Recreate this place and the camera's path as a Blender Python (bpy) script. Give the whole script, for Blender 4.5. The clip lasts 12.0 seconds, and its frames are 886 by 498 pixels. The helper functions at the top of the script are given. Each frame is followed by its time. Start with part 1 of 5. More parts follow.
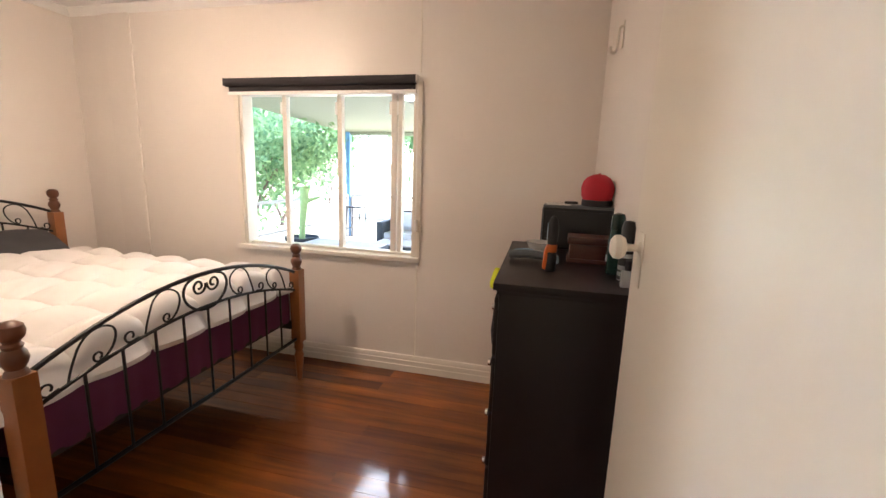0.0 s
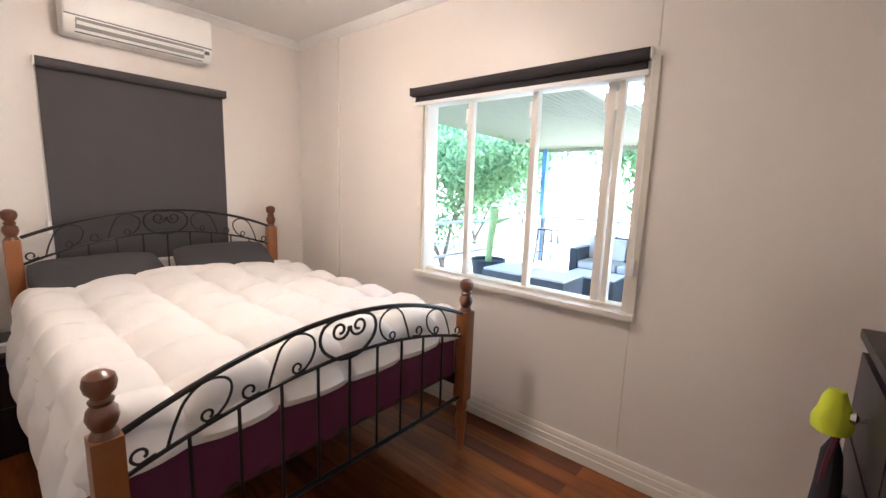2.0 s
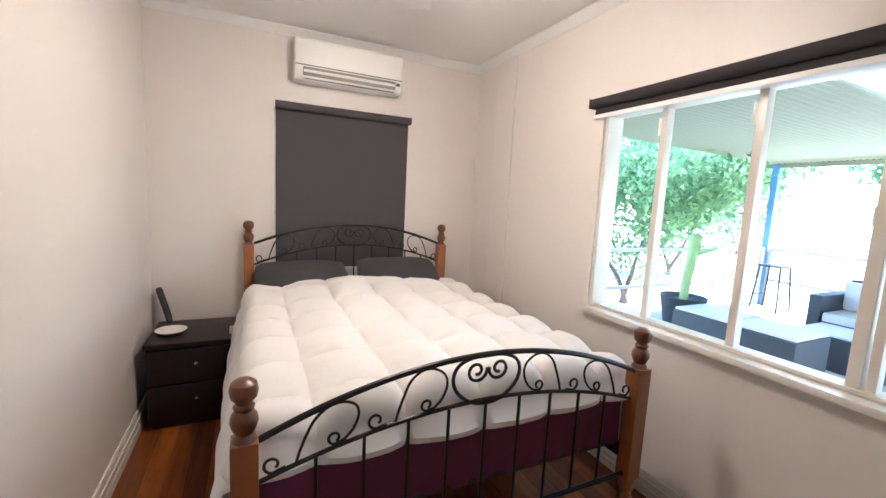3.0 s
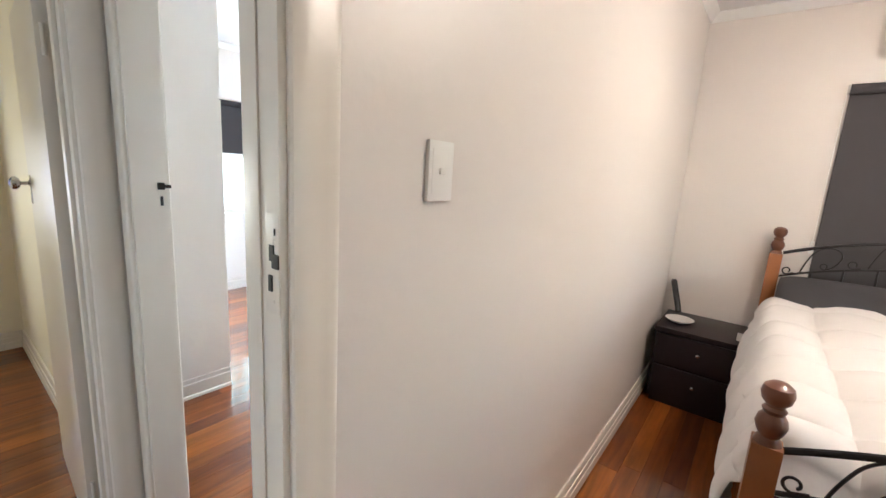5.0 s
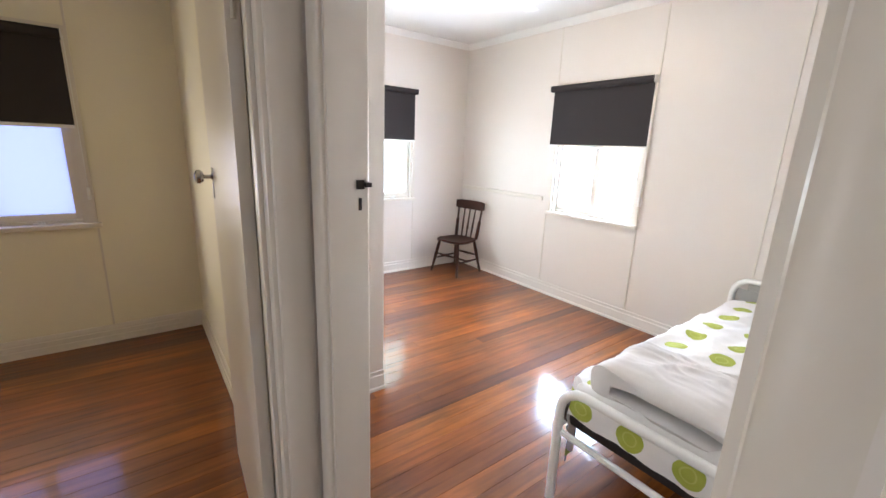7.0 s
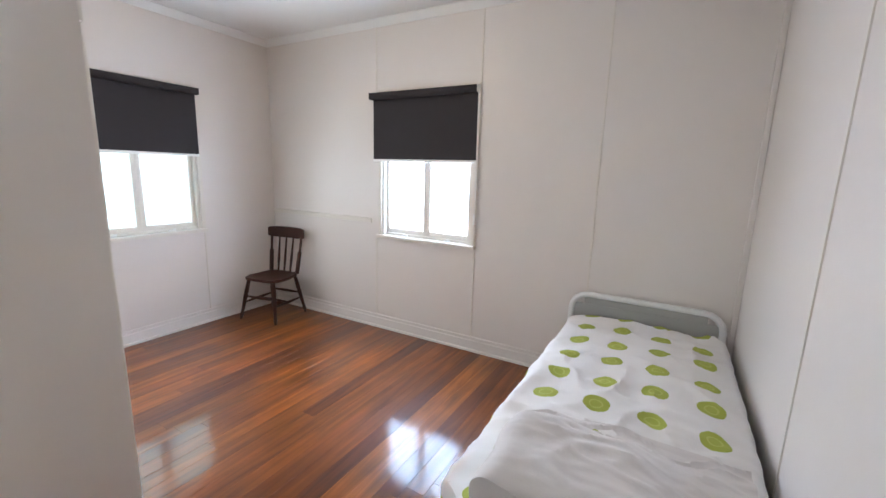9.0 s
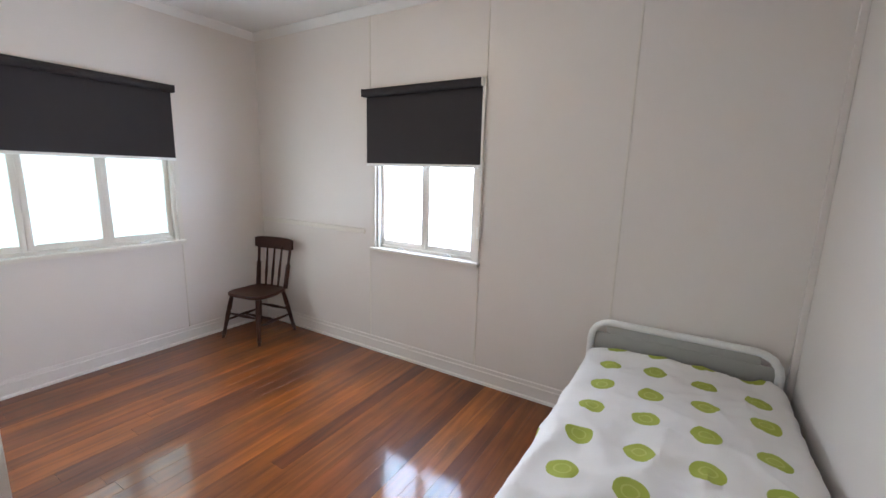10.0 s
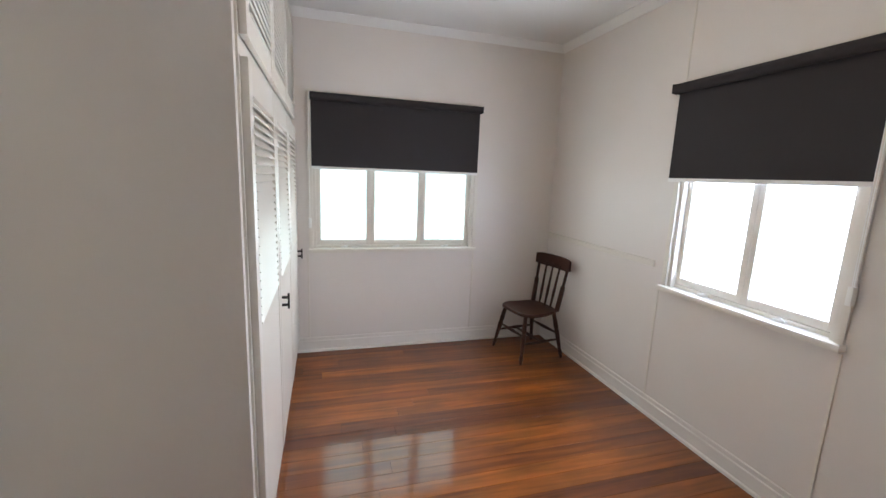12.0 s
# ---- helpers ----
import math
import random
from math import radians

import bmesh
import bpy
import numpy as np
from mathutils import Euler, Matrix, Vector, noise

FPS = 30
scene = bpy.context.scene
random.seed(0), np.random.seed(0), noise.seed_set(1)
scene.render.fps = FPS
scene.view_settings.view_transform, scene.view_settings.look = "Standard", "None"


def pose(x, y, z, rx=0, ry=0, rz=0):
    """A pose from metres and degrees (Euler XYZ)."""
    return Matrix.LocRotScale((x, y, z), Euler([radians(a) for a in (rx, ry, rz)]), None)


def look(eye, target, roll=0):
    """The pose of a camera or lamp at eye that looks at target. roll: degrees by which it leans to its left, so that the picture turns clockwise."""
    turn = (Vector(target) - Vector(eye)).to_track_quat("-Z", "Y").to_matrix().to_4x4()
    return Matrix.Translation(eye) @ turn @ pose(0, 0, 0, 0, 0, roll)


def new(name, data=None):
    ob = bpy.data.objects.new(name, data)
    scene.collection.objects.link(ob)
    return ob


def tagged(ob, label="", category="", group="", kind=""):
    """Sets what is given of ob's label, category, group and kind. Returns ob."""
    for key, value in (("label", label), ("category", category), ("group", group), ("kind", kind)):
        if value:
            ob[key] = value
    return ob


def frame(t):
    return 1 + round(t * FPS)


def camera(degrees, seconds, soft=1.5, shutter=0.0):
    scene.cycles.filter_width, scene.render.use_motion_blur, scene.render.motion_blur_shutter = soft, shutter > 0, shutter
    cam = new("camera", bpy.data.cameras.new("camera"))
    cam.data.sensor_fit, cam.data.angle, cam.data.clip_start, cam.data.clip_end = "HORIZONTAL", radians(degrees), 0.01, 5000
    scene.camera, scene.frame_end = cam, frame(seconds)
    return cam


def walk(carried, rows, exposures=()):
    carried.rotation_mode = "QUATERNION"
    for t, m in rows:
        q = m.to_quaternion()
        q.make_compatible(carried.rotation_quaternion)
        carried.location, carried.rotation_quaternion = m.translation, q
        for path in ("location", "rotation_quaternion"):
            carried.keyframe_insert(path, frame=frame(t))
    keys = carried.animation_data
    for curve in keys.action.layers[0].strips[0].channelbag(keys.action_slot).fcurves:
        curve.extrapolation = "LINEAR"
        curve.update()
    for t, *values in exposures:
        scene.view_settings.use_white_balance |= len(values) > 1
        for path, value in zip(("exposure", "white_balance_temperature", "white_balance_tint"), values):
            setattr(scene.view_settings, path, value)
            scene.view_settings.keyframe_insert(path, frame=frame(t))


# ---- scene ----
cam = camera(94.7, 12.0)
PATH = [
    (0, (0.051, 0.121, 1.51), (-0.394, 2.037, 1.147), 2.0),
    (0.5, (-0.057, 0.244, 1.495), (-0.581, 2.143, 1.152), 1.9),
    (1, (-0.121, 0.447, 1.504), (-0.83, 2.287, 1.17), 2.0),
    (1.5, (-0.171, 0.639, 1.5), (-1.143, 2.357, 1.177), 2.0),
    (2, (-0.261, 0.8, 1.497), (-1.525, 2.321, 1.197), 2.0),
    (2.5, (-0.347, 0.923, 1.516), (-1.896, 2.159, 1.248), 2.2),
    (2.7, (-0.372, 0.974, 1.519), (-2.027, 2.066, 1.26), 2.3),
    (4.3, (-0.25, 1.074, 1.532), (-2.156, 0.553, 1.221), 4.9),
    (4.5, (-0.224, 1.036, 1.518), (-2.05, 0.288, 1.19), 3.9),
    (5, (-0.17, 0.887, 1.505), (-1.726, -0.315, 1.137), 3.5),
    (5.5, (-0.136, 0.699, 1.499), (-1.399, -0.795, 1.083), 3.2),
    (6, (-0.148, 0.549, 1.49), (-1.227, -1.071, 1.029), 2.5),
    (6.5, (-0.19, 0.405, 1.49), (-1.251, -1.22, 1.006), 2.3),
    (7, (-0.217, 0.279, 1.501), (-1.389, -1.269, 1.02), 2.3),
    (7.2, (-0.221, 0.229, 1.499), (-1.459, -1.269, 1.026), 2.3),
    (8.8, (-0.667, -0.097, 1.511), (-2.343, -1.112, 1.113), 1.6),
    (9, (-0.724, -0.14, 1.485), (-2.436, -1.104, 1.112), 1.7),
    (9.5, (-0.91, -0.181, 1.488), (-2.639, -1.119, 1.123), 1.7),
    (10, (-1.132, -0.272, 1.51), (-2.816, -1.288, 1.148), 1.7),
    (10.5, (-1.301, -0.37, 1.522), (-2.861, -1.57, 1.165), 1.7),
    (11, (-1.452, -0.443, 1.526), (-2.782, -1.896, 1.179), 1.9),
    (11.5, (-1.566, -0.456, 1.533), (-2.555, -2.16, 1.189), 2.1),
    (12, (-1.592, -0.428, 1.53), (-2.146, -2.318, 1.181), 2.3),
]
EXPOSURES = [(0.0, 4.06, 6100, 13), (1.0, 4.09, 6000, 15), (2.5, 4.05, 5150, 8), (4.5, 4.15, 5150, 6), (5.3, 4.28, 5450, 8), (6.0, 4.12, 5850, 14), (7.2, 3.8, 5700, 14), (8.8, 3.17, 5600, 15), (9.5, 2.88, 5600, 15), (10.5, 2.78, 5750, 14), (12.0, 2.68, 5850, 14)]
walk(cam, [(t, look(eye, target, roll)) for t, eye, target, roll in PATH], EXPOSURES)

# ---- world, sun, lights ----
SUN_EL, SUN_AZ = radians(52), radians(35)
world = bpy.data.worlds.new("world")
scene.world = world
world.use_nodes = True
wn = world.node_tree.nodes
sky = wn.new("ShaderNodeTexSky")
sky.sky_type, sky.sun_disc, sky.sun_elevation, sky.sun_rotation = "NISHITA", False, SUN_EL, SUN_AZ
world.node_tree.links.new(sky.outputs[0], wn["Background"].inputs[0])
wn["Background"].inputs[1].default_value = 0.12


def lamp(name, kind, m, energy, color=(1, 1, 1), **more):
    data = bpy.data.lights.new(name, kind)
    data.energy, data.color = energy, color
    for key, value in more.items():
        if key == "size":
            if kind == "AREA":
                data.shape, data.size, data.size_y = "RECTANGLE", value[0], value[1]
            else:
                data.shadow_soft_size = value
        elif key == "angle":
            data.angle = value
    ob = new(name, data)
    ob.matrix_world = m
    return ob


sun_way = Vector((math.sin(SUN_AZ) * math.cos(SUN_EL), math.cos(SUN_AZ) * math.cos(SUN_EL), math.sin(SUN_EL)))
lamp("sun", "SUN", look(sun_way * 30, (0, 0, 0)), 2.0, (1, 0.95, 0.88), angle=radians(0.5))
# daylight at the frosted windows
lamp("window_light", "AREA", look((-2.19, -4.03, 1.25), (-2.19, 0, 1.25)), 3.5, (0.99, 0.97, 0.91), size=(1.34, 0.7))
lamp("window_light", "AREA", look((-3.79, -2.0, 1.25), (0, -2.0, 1.25)), 4.8, (0.98, 0.97, 0.93), size=(0.88, 0.7))
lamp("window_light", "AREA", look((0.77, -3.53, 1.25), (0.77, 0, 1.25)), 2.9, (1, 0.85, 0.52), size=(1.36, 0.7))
# fill light added at the unseen end of the hall
lamp("hall_fill_light", "AREA", look((1.69, -0.23, 1.1), (0, -0.23, 1.1)), 0.60, (1, 0.91, 0.78), size=(0.56, 1.8))


# ---- materials ----
def material(name, color, rough=0.5, metal=0.0, vary=0.08, scale=6.0, bump=0.0, bump_scale=60.0, coat=0.0, spec=0.5, fine=0.0, fine_scale=90.0):
    """A principled surface whose colour varies at two scales, with a fine relief."""
    m = bpy.data.materials.new(name)
    m.use_nodes = True
    n, l = m.node_tree.nodes, m.node_tree.links
    p = n["Principled BSDF"]
    p.inputs["Roughness"].default_value = rough
    p.inputs["Metallic"].default_value = metal
    p.inputs["Coat Weight"].default_value = coat
    p.inputs["Coat Roughness"].default_value = 0.12
    p.inputs["Specular IOR Level"].default_value = spec
    tc = n.new("ShaderNodeTexCoord")
    a = n.new("ShaderNodeTexNoise")
    a.inputs["Scale"].default_value, a.inputs["Detail"].default_value = scale, 5
    l.new(tc.outputs["Object"], a.inputs["Vector"])
    b = n.new("ShaderNodeTexNoise")
    b.inputs["Scale"].default_value, b.inputs["Detail"].default_value = fine_scale, 3
    l.new(tc.outputs["Object"], b.inputs["Vector"])
    mix = n.new("ShaderNodeMix")
    mix.data_type = "RGBA"
    mix.inputs["A"].default_value = (*[c * (1 - vary) for c in color], 1)
    mix.inputs["B"].default_value = (*[min(1, c * (1 + vary)) for c in color], 1)
    l.new(a.outputs["Fac"], mix.inputs["Factor"])
    out = mix.outputs["Result"]
    if fine:
        mul = n.new("ShaderNodeMix")
        mul.data_type, mul.blend_type = "RGBA", "MULTIPLY"
        mul.inputs["Factor"].default_value = fine
        l.new(out, mul.inputs["A"])
        l.new(b.outputs["Color"], mul.inputs["B"])
        out = mul.outputs["Result"]
    l.new(out, p.inputs["Base Color"])
    ramp = n.new("ShaderNodeMapRange")
    ramp.inputs["To Min"].default_value, ramp.inputs["To Max"].default_value = max(0, rough * 0.92), min(1, rough * 1.08)
    l.new(a.outputs["Fac"], ramp.inputs["Value"])
    l.new(ramp.outputs["Result"], p.inputs["Roughness"])
    if bump:
        c = n.new("ShaderNodeTexNoise")
        c.inputs["Scale"].default_value, c.inputs["Detail"].default_value = bump_scale, 4
        l.new(tc.outputs["Object"], c.inputs["Vector"])
        bm_ = n.new("ShaderNodeBump")
        bm_.inputs["Strength"].default_value, bm_.inputs["Distance"].default_value = bump, 0.01
        l.new(c.outputs["Fac"], bm_.inputs["Height"])
        l.new(bm_.outputs["Normal"], p.inputs["Normal"])
    return m


M = {}
M["wall"] = material("wall_paint", (0.72, 0.67, 0.625), 0.40, vary=0.025, scale=1.5, bump=0.06, bump_scale=30)
# the yellow of this paint stands in for warm light in the far room
M["wall_warm_lit"] = material("warm_lit_wall_paint", (0.84, 0.79, 0.64), 0.40, vary=0.025, scale=1.5, bump=0.06, bump_scale=30)
M["trim"] = material("gloss_trim_paint", (0.72, 0.672, 0.60), 0.31, vary=0.015, scale=3)
M["ceiling"] = material("ceiling_paint", (0.80, 0.79, 0.77), 0.7, vary=0.02, scale=2, bump=0.05)
M["blind"] = material("charcoal_blind_fabric", (0.037, 0.033, 0.036), 0.8, vary=0.08, scale=4, bump=0.15, bump_scale=500, spec=0.25)
M["blind_grey"] = material("grey_blind_fabric", (0.074, 0.068, 0.07), 0.8, vary=0.08, scale=4, bump=0.15, bump_scale=500, spec=0.25)
M["white"] = material("white_plastic", (0.82, 0.81, 0.78), 0.35, vary=0.02, scale=4)
M["black"] = material("black_stained_wood", (0.011, 0.006, 0.008), 0.38, vary=0.25, scale=7, bump=0.04, bump_scale=40, spec=0.3)
M["timber"] = material("honey_timber", (0.27, 0.095, 0.026), 0.32, vary=0.3, scale=9, bump=0.05, coat=0.4)
# the post timber darkened, for the shade on the backlit finials
M["timber_shade"] = material("honey_timber_shaded", (0.12, 0.038, 0.014), 0.34, vary=0.3, scale=9, bump=0.05, coat=0.3)
M["iron"] = material("black_iron", (0.012, 0.011, 0.012), 0.4, metal=0.4, vary=0.2, scale=20)
M["sheet"] = material("white_cotton", (0.71, 0.685, 0.668), 0.85, vary=0.03, scale=5, bump=0.2, bump_scale=14)
M["purple"] = material("purple_valance", (0.115, 0.02, 0.068), 0.85, vary=0.2, scale=8, bump=0.2, bump_scale=200)
M["pillow"] = material("charcoal_pillow", (0.05, 0.047, 0.05), 0.9, vary=0.15, scale=6, bump=0.2, bump_scale=120)
M["chair"] = material("dark_chair_wood", (0.036, 0.010, 0.005), 0.36, vary=0.35, scale=10, spec=0.3)
M["metal_white"] = material("white_enamel", (0.80, 0.80, 0.78), 0.3, vary=0.03, scale=10)
M["panel"] = material("pale_grey_panel", (0.40, 0.40, 0.38), 0.5, vary=0.04)
M["steel"] = material("chrome", (0.6, 0.6, 0.6), 0.2, metal=1.0, vary=0.05, scale=10)
M["dark_metal"] = material("oxidised_metal", (0.03, 0.026, 0.022), 0.45, metal=0.7, vary=0.3, scale=30)
M["dirt"] = material("garden_ground", (0.40, 0.37, 0.26), 0.95, vary=0.3, scale=1.2, bump=0.4, bump_scale=9)


def frosted(name, color):
    m = bpy.data.materials.new(name)
    m.use_nodes = True
    n, l = m.node_tree.nodes, m.node_tree.links
    t = n.new("ShaderNodeBsdfTranslucent")
    t.inputs["Color"].default_value = color
    g = n.new("ShaderNodeBsdfGlossy")
    g.inputs["Roughness"].default_value = 0.25
    x = n.new("ShaderNodeMixShader")
    x.inputs[0].default_value = 0.06
    v = n.new("ShaderNodeTexVoronoi")
    v.inputs["Scale"].default_value = 160
    b = n.new("ShaderNodeBump")
    b.inputs["Strength"].default_value = 0.3
    l.new(v.outputs["Distance"], b.inputs["Height"])
    l.new(b.outputs["Normal"], g.inputs["Normal"])
    l.new(t.outputs[0], x.inputs[1])
    l.new(g.outputs[0], x.inputs[2])
    l.new(x.outputs[0], n["Material Output"].inputs[0])
    return m


M["frost"] = frosted("frosted_glass_sea_green", (0.46, 0.53, 0.505, 1))
M["frost_w"] = frosted("frosted_glass_white", (0.80, 0.87, 0.94, 1))
# glass for the added hall door, which stays out of view
M["frost_h"] = frosted("frosted_glass_added_door", (0.40, 0.44, 0.46, 1))
M["frost_c"] = frosted("frosted_glass_pale_blue", (0.215, 0.24, 0.42, 1))


def floor_material():
    """Polished hardwood: each board its own tone, long grain, dark flecks, a glossy varnish."""
    m = bpy.data.materials.new("polished_hardwood")
    m.use_nodes = True
    n, l = m.node_tree.nodes, m.node_tree.links
    p = n["Principled BSDF"]
    p.inputs["Coat Weight"].default_value = 1.0
    p.inputs["Coat IOR"].default_value = 1.46
    p.inputs["Coat Roughness"].default_value = 0.10
    p.inputs["Specular IOR Level"].default_value = 0.15
    info = n.new("ShaderNodeObjectInfo")
    geo = n.new("ShaderNodeNewGeometry")
    add = n.new("ShaderNodeMath")
    add.operation = "ADD"
    l.new(info.outputs["Random"], add.inputs[0])
    l.new(geo.outputs["Random Per Island"], add.inputs[1])
    fr = n.new("ShaderNodeMath")
    fr.operation = "FRACT"
    l.new(add.outputs[0], fr.inputs[0])
    ramp = n.new("ShaderNodeValToRGB")
    e = ramp.color_ramp.elements
    e[0].position, e[0].color = 0.0, (0.105, 0.026, 0.004, 1)
    e[1].position, e[1].color = 1.0, (0.285, 0.086, 0.008, 1)
    for pos, col in ((0.12, (0.150, 0.038, 0.005, 1)), (0.5, (0.186, 0.050, 0.006, 1)), (0.88, (0.222, 0.063, 0.007, 1))):
        k = e.new(pos)
        k.color = col
    l.new(fr.outputs[0], ramp.inputs["Fac"])
    pos = n.new("ShaderNodeCombineXYZ")
    mp = n.new("ShaderNodeMapping")
    mp.inputs["Scale"].default_value = (1.1, 15, 1)
    l.new(geo.outputs["Position"], mp.inputs["Vector"])
    off = n.new("ShaderNodeVectorMath")
    off.operation = "ADD"
    l.new(mp.outputs[0], off.inputs[0])
    m9 = n.new("ShaderNodeMath")
    m9.operation = "MULTIPLY"
    m9.inputs[1].default_value = 37.0
    l.new(fr.outputs[0], m9.inputs[0])
    l.new(m9.outputs[0], pos.inputs[0])
    l.new(m9.outputs[0], pos.inputs[2])
    l.new(pos.outputs[0], off.inputs[1])
    g1 = n.new("ShaderNodeTexNoise")
    g1.inputs["Scale"].default_value, g1.inputs["Detail"].default_value, g1.inputs["Distortion"].default_value = 1.6, 6, 0.6
    l.new(off.outputs[0], g1.inputs["Vector"])
    g2 = n.new("ShaderNodeTexNoise")
    g2.inputs["Scale"].default_value, g2.inputs["Detail"].default_value = 2.2, 4
    l.new(geo.outputs["Position"], g2.inputs["Vector"])
    r1 = n.new("ShaderNodeMapRange")
    r1.inputs["From Min"].default_value, r1.inputs["From Max"].default_value = 0.3, 0.7
    r1.inputs["To Min"].default_value, r1.inputs["To Max"].default_value = 0.62, 1.32
    l.new(g1.outputs["Fac"], r1.inputs["Value"])
    r2 = n.new("ShaderNodeMapRange")
    r2.inputs["From Min"].default_value, r2.inputs["From Max"].default_value = 0.3, 0.7
    r2.inputs["To Min"].default_value, r2.inputs["To Max"].default_value = 0.72, 1.28
    l.new(g2.outputs["Fac"], r2.inputs["Value"])
    k1 = n.new("ShaderNodeVectorMath")
    k1.operation = "SCALE"
    l.new(ramp.outputs["Color"], k1.inputs[0])
    l.new(r1.outputs[0], k1.inputs["Scale"])
    k2 = n.new("ShaderNodeVectorMath")
    k2.operation = "SCALE"
    l.new(k1.outputs[0], k2.inputs[0])
    l.new(r2.outputs[0], k2.inputs["Scale"])
    l.new(k2.outputs[0], p.inputs["Base Color"])
    rr = n.new("ShaderNodeMapRange")
    rr.inputs["To Min"].default_value, rr.inputs["To Max"].default_value = 0.36, 0.50
    l.new(g2.outputs["Fac"], rr.inputs["Value"])
    l.new(rr.outputs[0], p.inputs["Roughness"])
    w = n.new("ShaderNodeTexNoise")
    w.inputs["Scale"].default_value, w.inputs["Detail"].default_value = 5, 2
    l.new(geo.outputs["Position"], w.inputs["Vector"])
    bp = n.new("ShaderNodeBump")
    bp.inputs["Strength"].default_value, bp.inputs["Distance"].default_value = 0.10, 0.01
    l.new(w.outputs["Fac"], bp.inputs["Height"])
    l.new(bp.outputs["Normal"], p.inputs["Normal"])
    l.new(bp.outputs["Normal"], p.inputs["Coat Normal"])
    return m


M["floor"] = floor_material()


def glowing(name, color, strength):
    m = bpy.data.materials.new(name)
    m.use_nodes = True
    p = m.node_tree.nodes["Principled BSDF"]
    p.inputs["Base Color"].default_value = (0.6, 0.52, 0.38, 1)
    p.inputs["Emission Color"].default_value = (*color, 1)
    p.inputs["Emission Strength"].default_value = strength
    return m


def clear(name, color, rough=0.02):
    m = material(name, color, rough, vary=0.02)
    m.node_tree.nodes["Principled BSDF"].inputs["Transmission Weight"].default_value = 0.6
    return m


M["lamp_a"] = glowing("lit_opal_glass", (1, 0.74, 0.52), 22)
M["lamp_b"] = glowing("lit_opal_glass", (1, 0.76, 0.46), 7.0)
M["clear"] = clear("cut_glass", (0.95, 0.96, 0.97), 0.05)
M["red"] = material("red_cotton_cap", (0.42, 0.012, 0.025), 0.8, vary=0.15, scale=20, bump=0.2, bump_scale=300)
M["silver"] = material("brushed_aluminium", (0.42, 0.43, 0.45), 0.35, metal=0.7, vary=0.1, scale=20)
M["case"] = material("matt_black_case", (0.012, 0.012, 0.014), 0.5, vary=0.2, scale=15)
M["paper"] = material("paper", (0.7, 0.69, 0.66), 0.8, vary=0.04)
M["mahogany"] = material("mahogany_box", (0.075, 0.018, 0.012), 0.35, vary=0.3, scale=14, coat=0.3)
M["orange"] = material("orange_plastic", (0.55, 0.12, 0.015), 0.4, vary=0.05)
M["green"] = material("dark_green_plastic", (0.012, 0.034, 0.028), 0.22, vary=0.15, scale=12)
M["grey"] = material("grey_plastic", (0.10, 0.115, 0.13), 0.45, vary=0.15, scale=12)
M["blue"] = material("pale_blue_plastic", (0.14, 0.22, 0.30), 0.45, vary=0.1)
M["hivis"] = material("hi_vis_yellow_fabric", (0.62, 0.70, 0.02), 0.8, vary=0.1, scale=20)
M["navy"] = material("navy_bag_fabric", (0.014, 0.012, 0.018), 0.85, vary=0.2, scale=20)
M["maroon"] = material("maroon_strap", (0.09, 0.015, 0.03), 0.85, vary=0.2, scale=20)
M["dark_slat"] = material("dark_bed_base", (0.02, 0.013, 0.014), 0.7, vary=0.2)
# grey that draws the shade inside the air outlet
M["vent_shade"] = material("outlet_shade_grey", (0.27, 0.265, 0.25), 0.6, vary=0.05)
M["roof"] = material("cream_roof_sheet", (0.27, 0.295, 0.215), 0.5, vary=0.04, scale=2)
M["post_blue"] = material("pale_blue_paint", (0.15, 0.32, 0.58), 0.5, vary=0.06)
M["deck"] = material("pale_paving", (0.38, 0.36, 0.33), 0.8, vary=0.1, scale=3, bump=0.1)
M["rail"] = material("weathered_rail", (0.45, 0.42, 0.40), 0.7, vary=0.15)
M["rattan"] = material("black_rattan", (0.03, 0.032, 0.038), 0.6, vary=0.3, scale=60, bump=0.4, bump_scale=90)
M["cushion"] = material("pale_grey_cushion", (0.52, 0.50, 0.50), 0.9, vary=0.06, scale=10, bump=0.2)
M["cactus"] = material("green_stem", (0.26, 0.36, 0.14), 0.6, vary=0.3, scale=12, bump=0.3, bump_scale=30)
M["bark"] = material("grey_brown_bark", (0.14, 0.10, 0.075), 0.9, vary=0.3, scale=10, bump=0.5, bump_scale=30)


def leaf_material():
    m = bpy.data.materials.new("leaves")
    m.use_nodes = True
    n, l = m.node_tree.nodes, m.node_tree.links
    g = n.new("ShaderNodeNewGeometry")
    r = n.new("ShaderNodeValToRGB")
    r.color_ramp.elements[0].color = (0.10, 0.19, 0.09, 1)
    r.color_ramp.elements[1].color = (0.27, 0.40, 0.20, 1)
    l.new(g.outputs["Random Per Island"], r.inputs["Fac"])
    d, t, x = n.new("ShaderNodeBsdfDiffuse"), n.new("ShaderNodeBsdfTranslucent"), n.new("ShaderNodeMixShader")
    l.new(r.outputs[0], d.inputs[0])
    l.new(r.outputs[0], t.inputs[0])
    x.inputs[0].default_value = 0.45
    l.new(d.outputs[0], x.inputs[1])
    l.new(t.outputs[0], x.inputs[2])
    l.new(x.outputs[0], n["Material Output"].inputs[0])
    return m


M["leaf"] = leaf_material()
M["clear_roof"] = frosted("clear_roof_sheet", (0.9, 0.92, 0.92, 1))


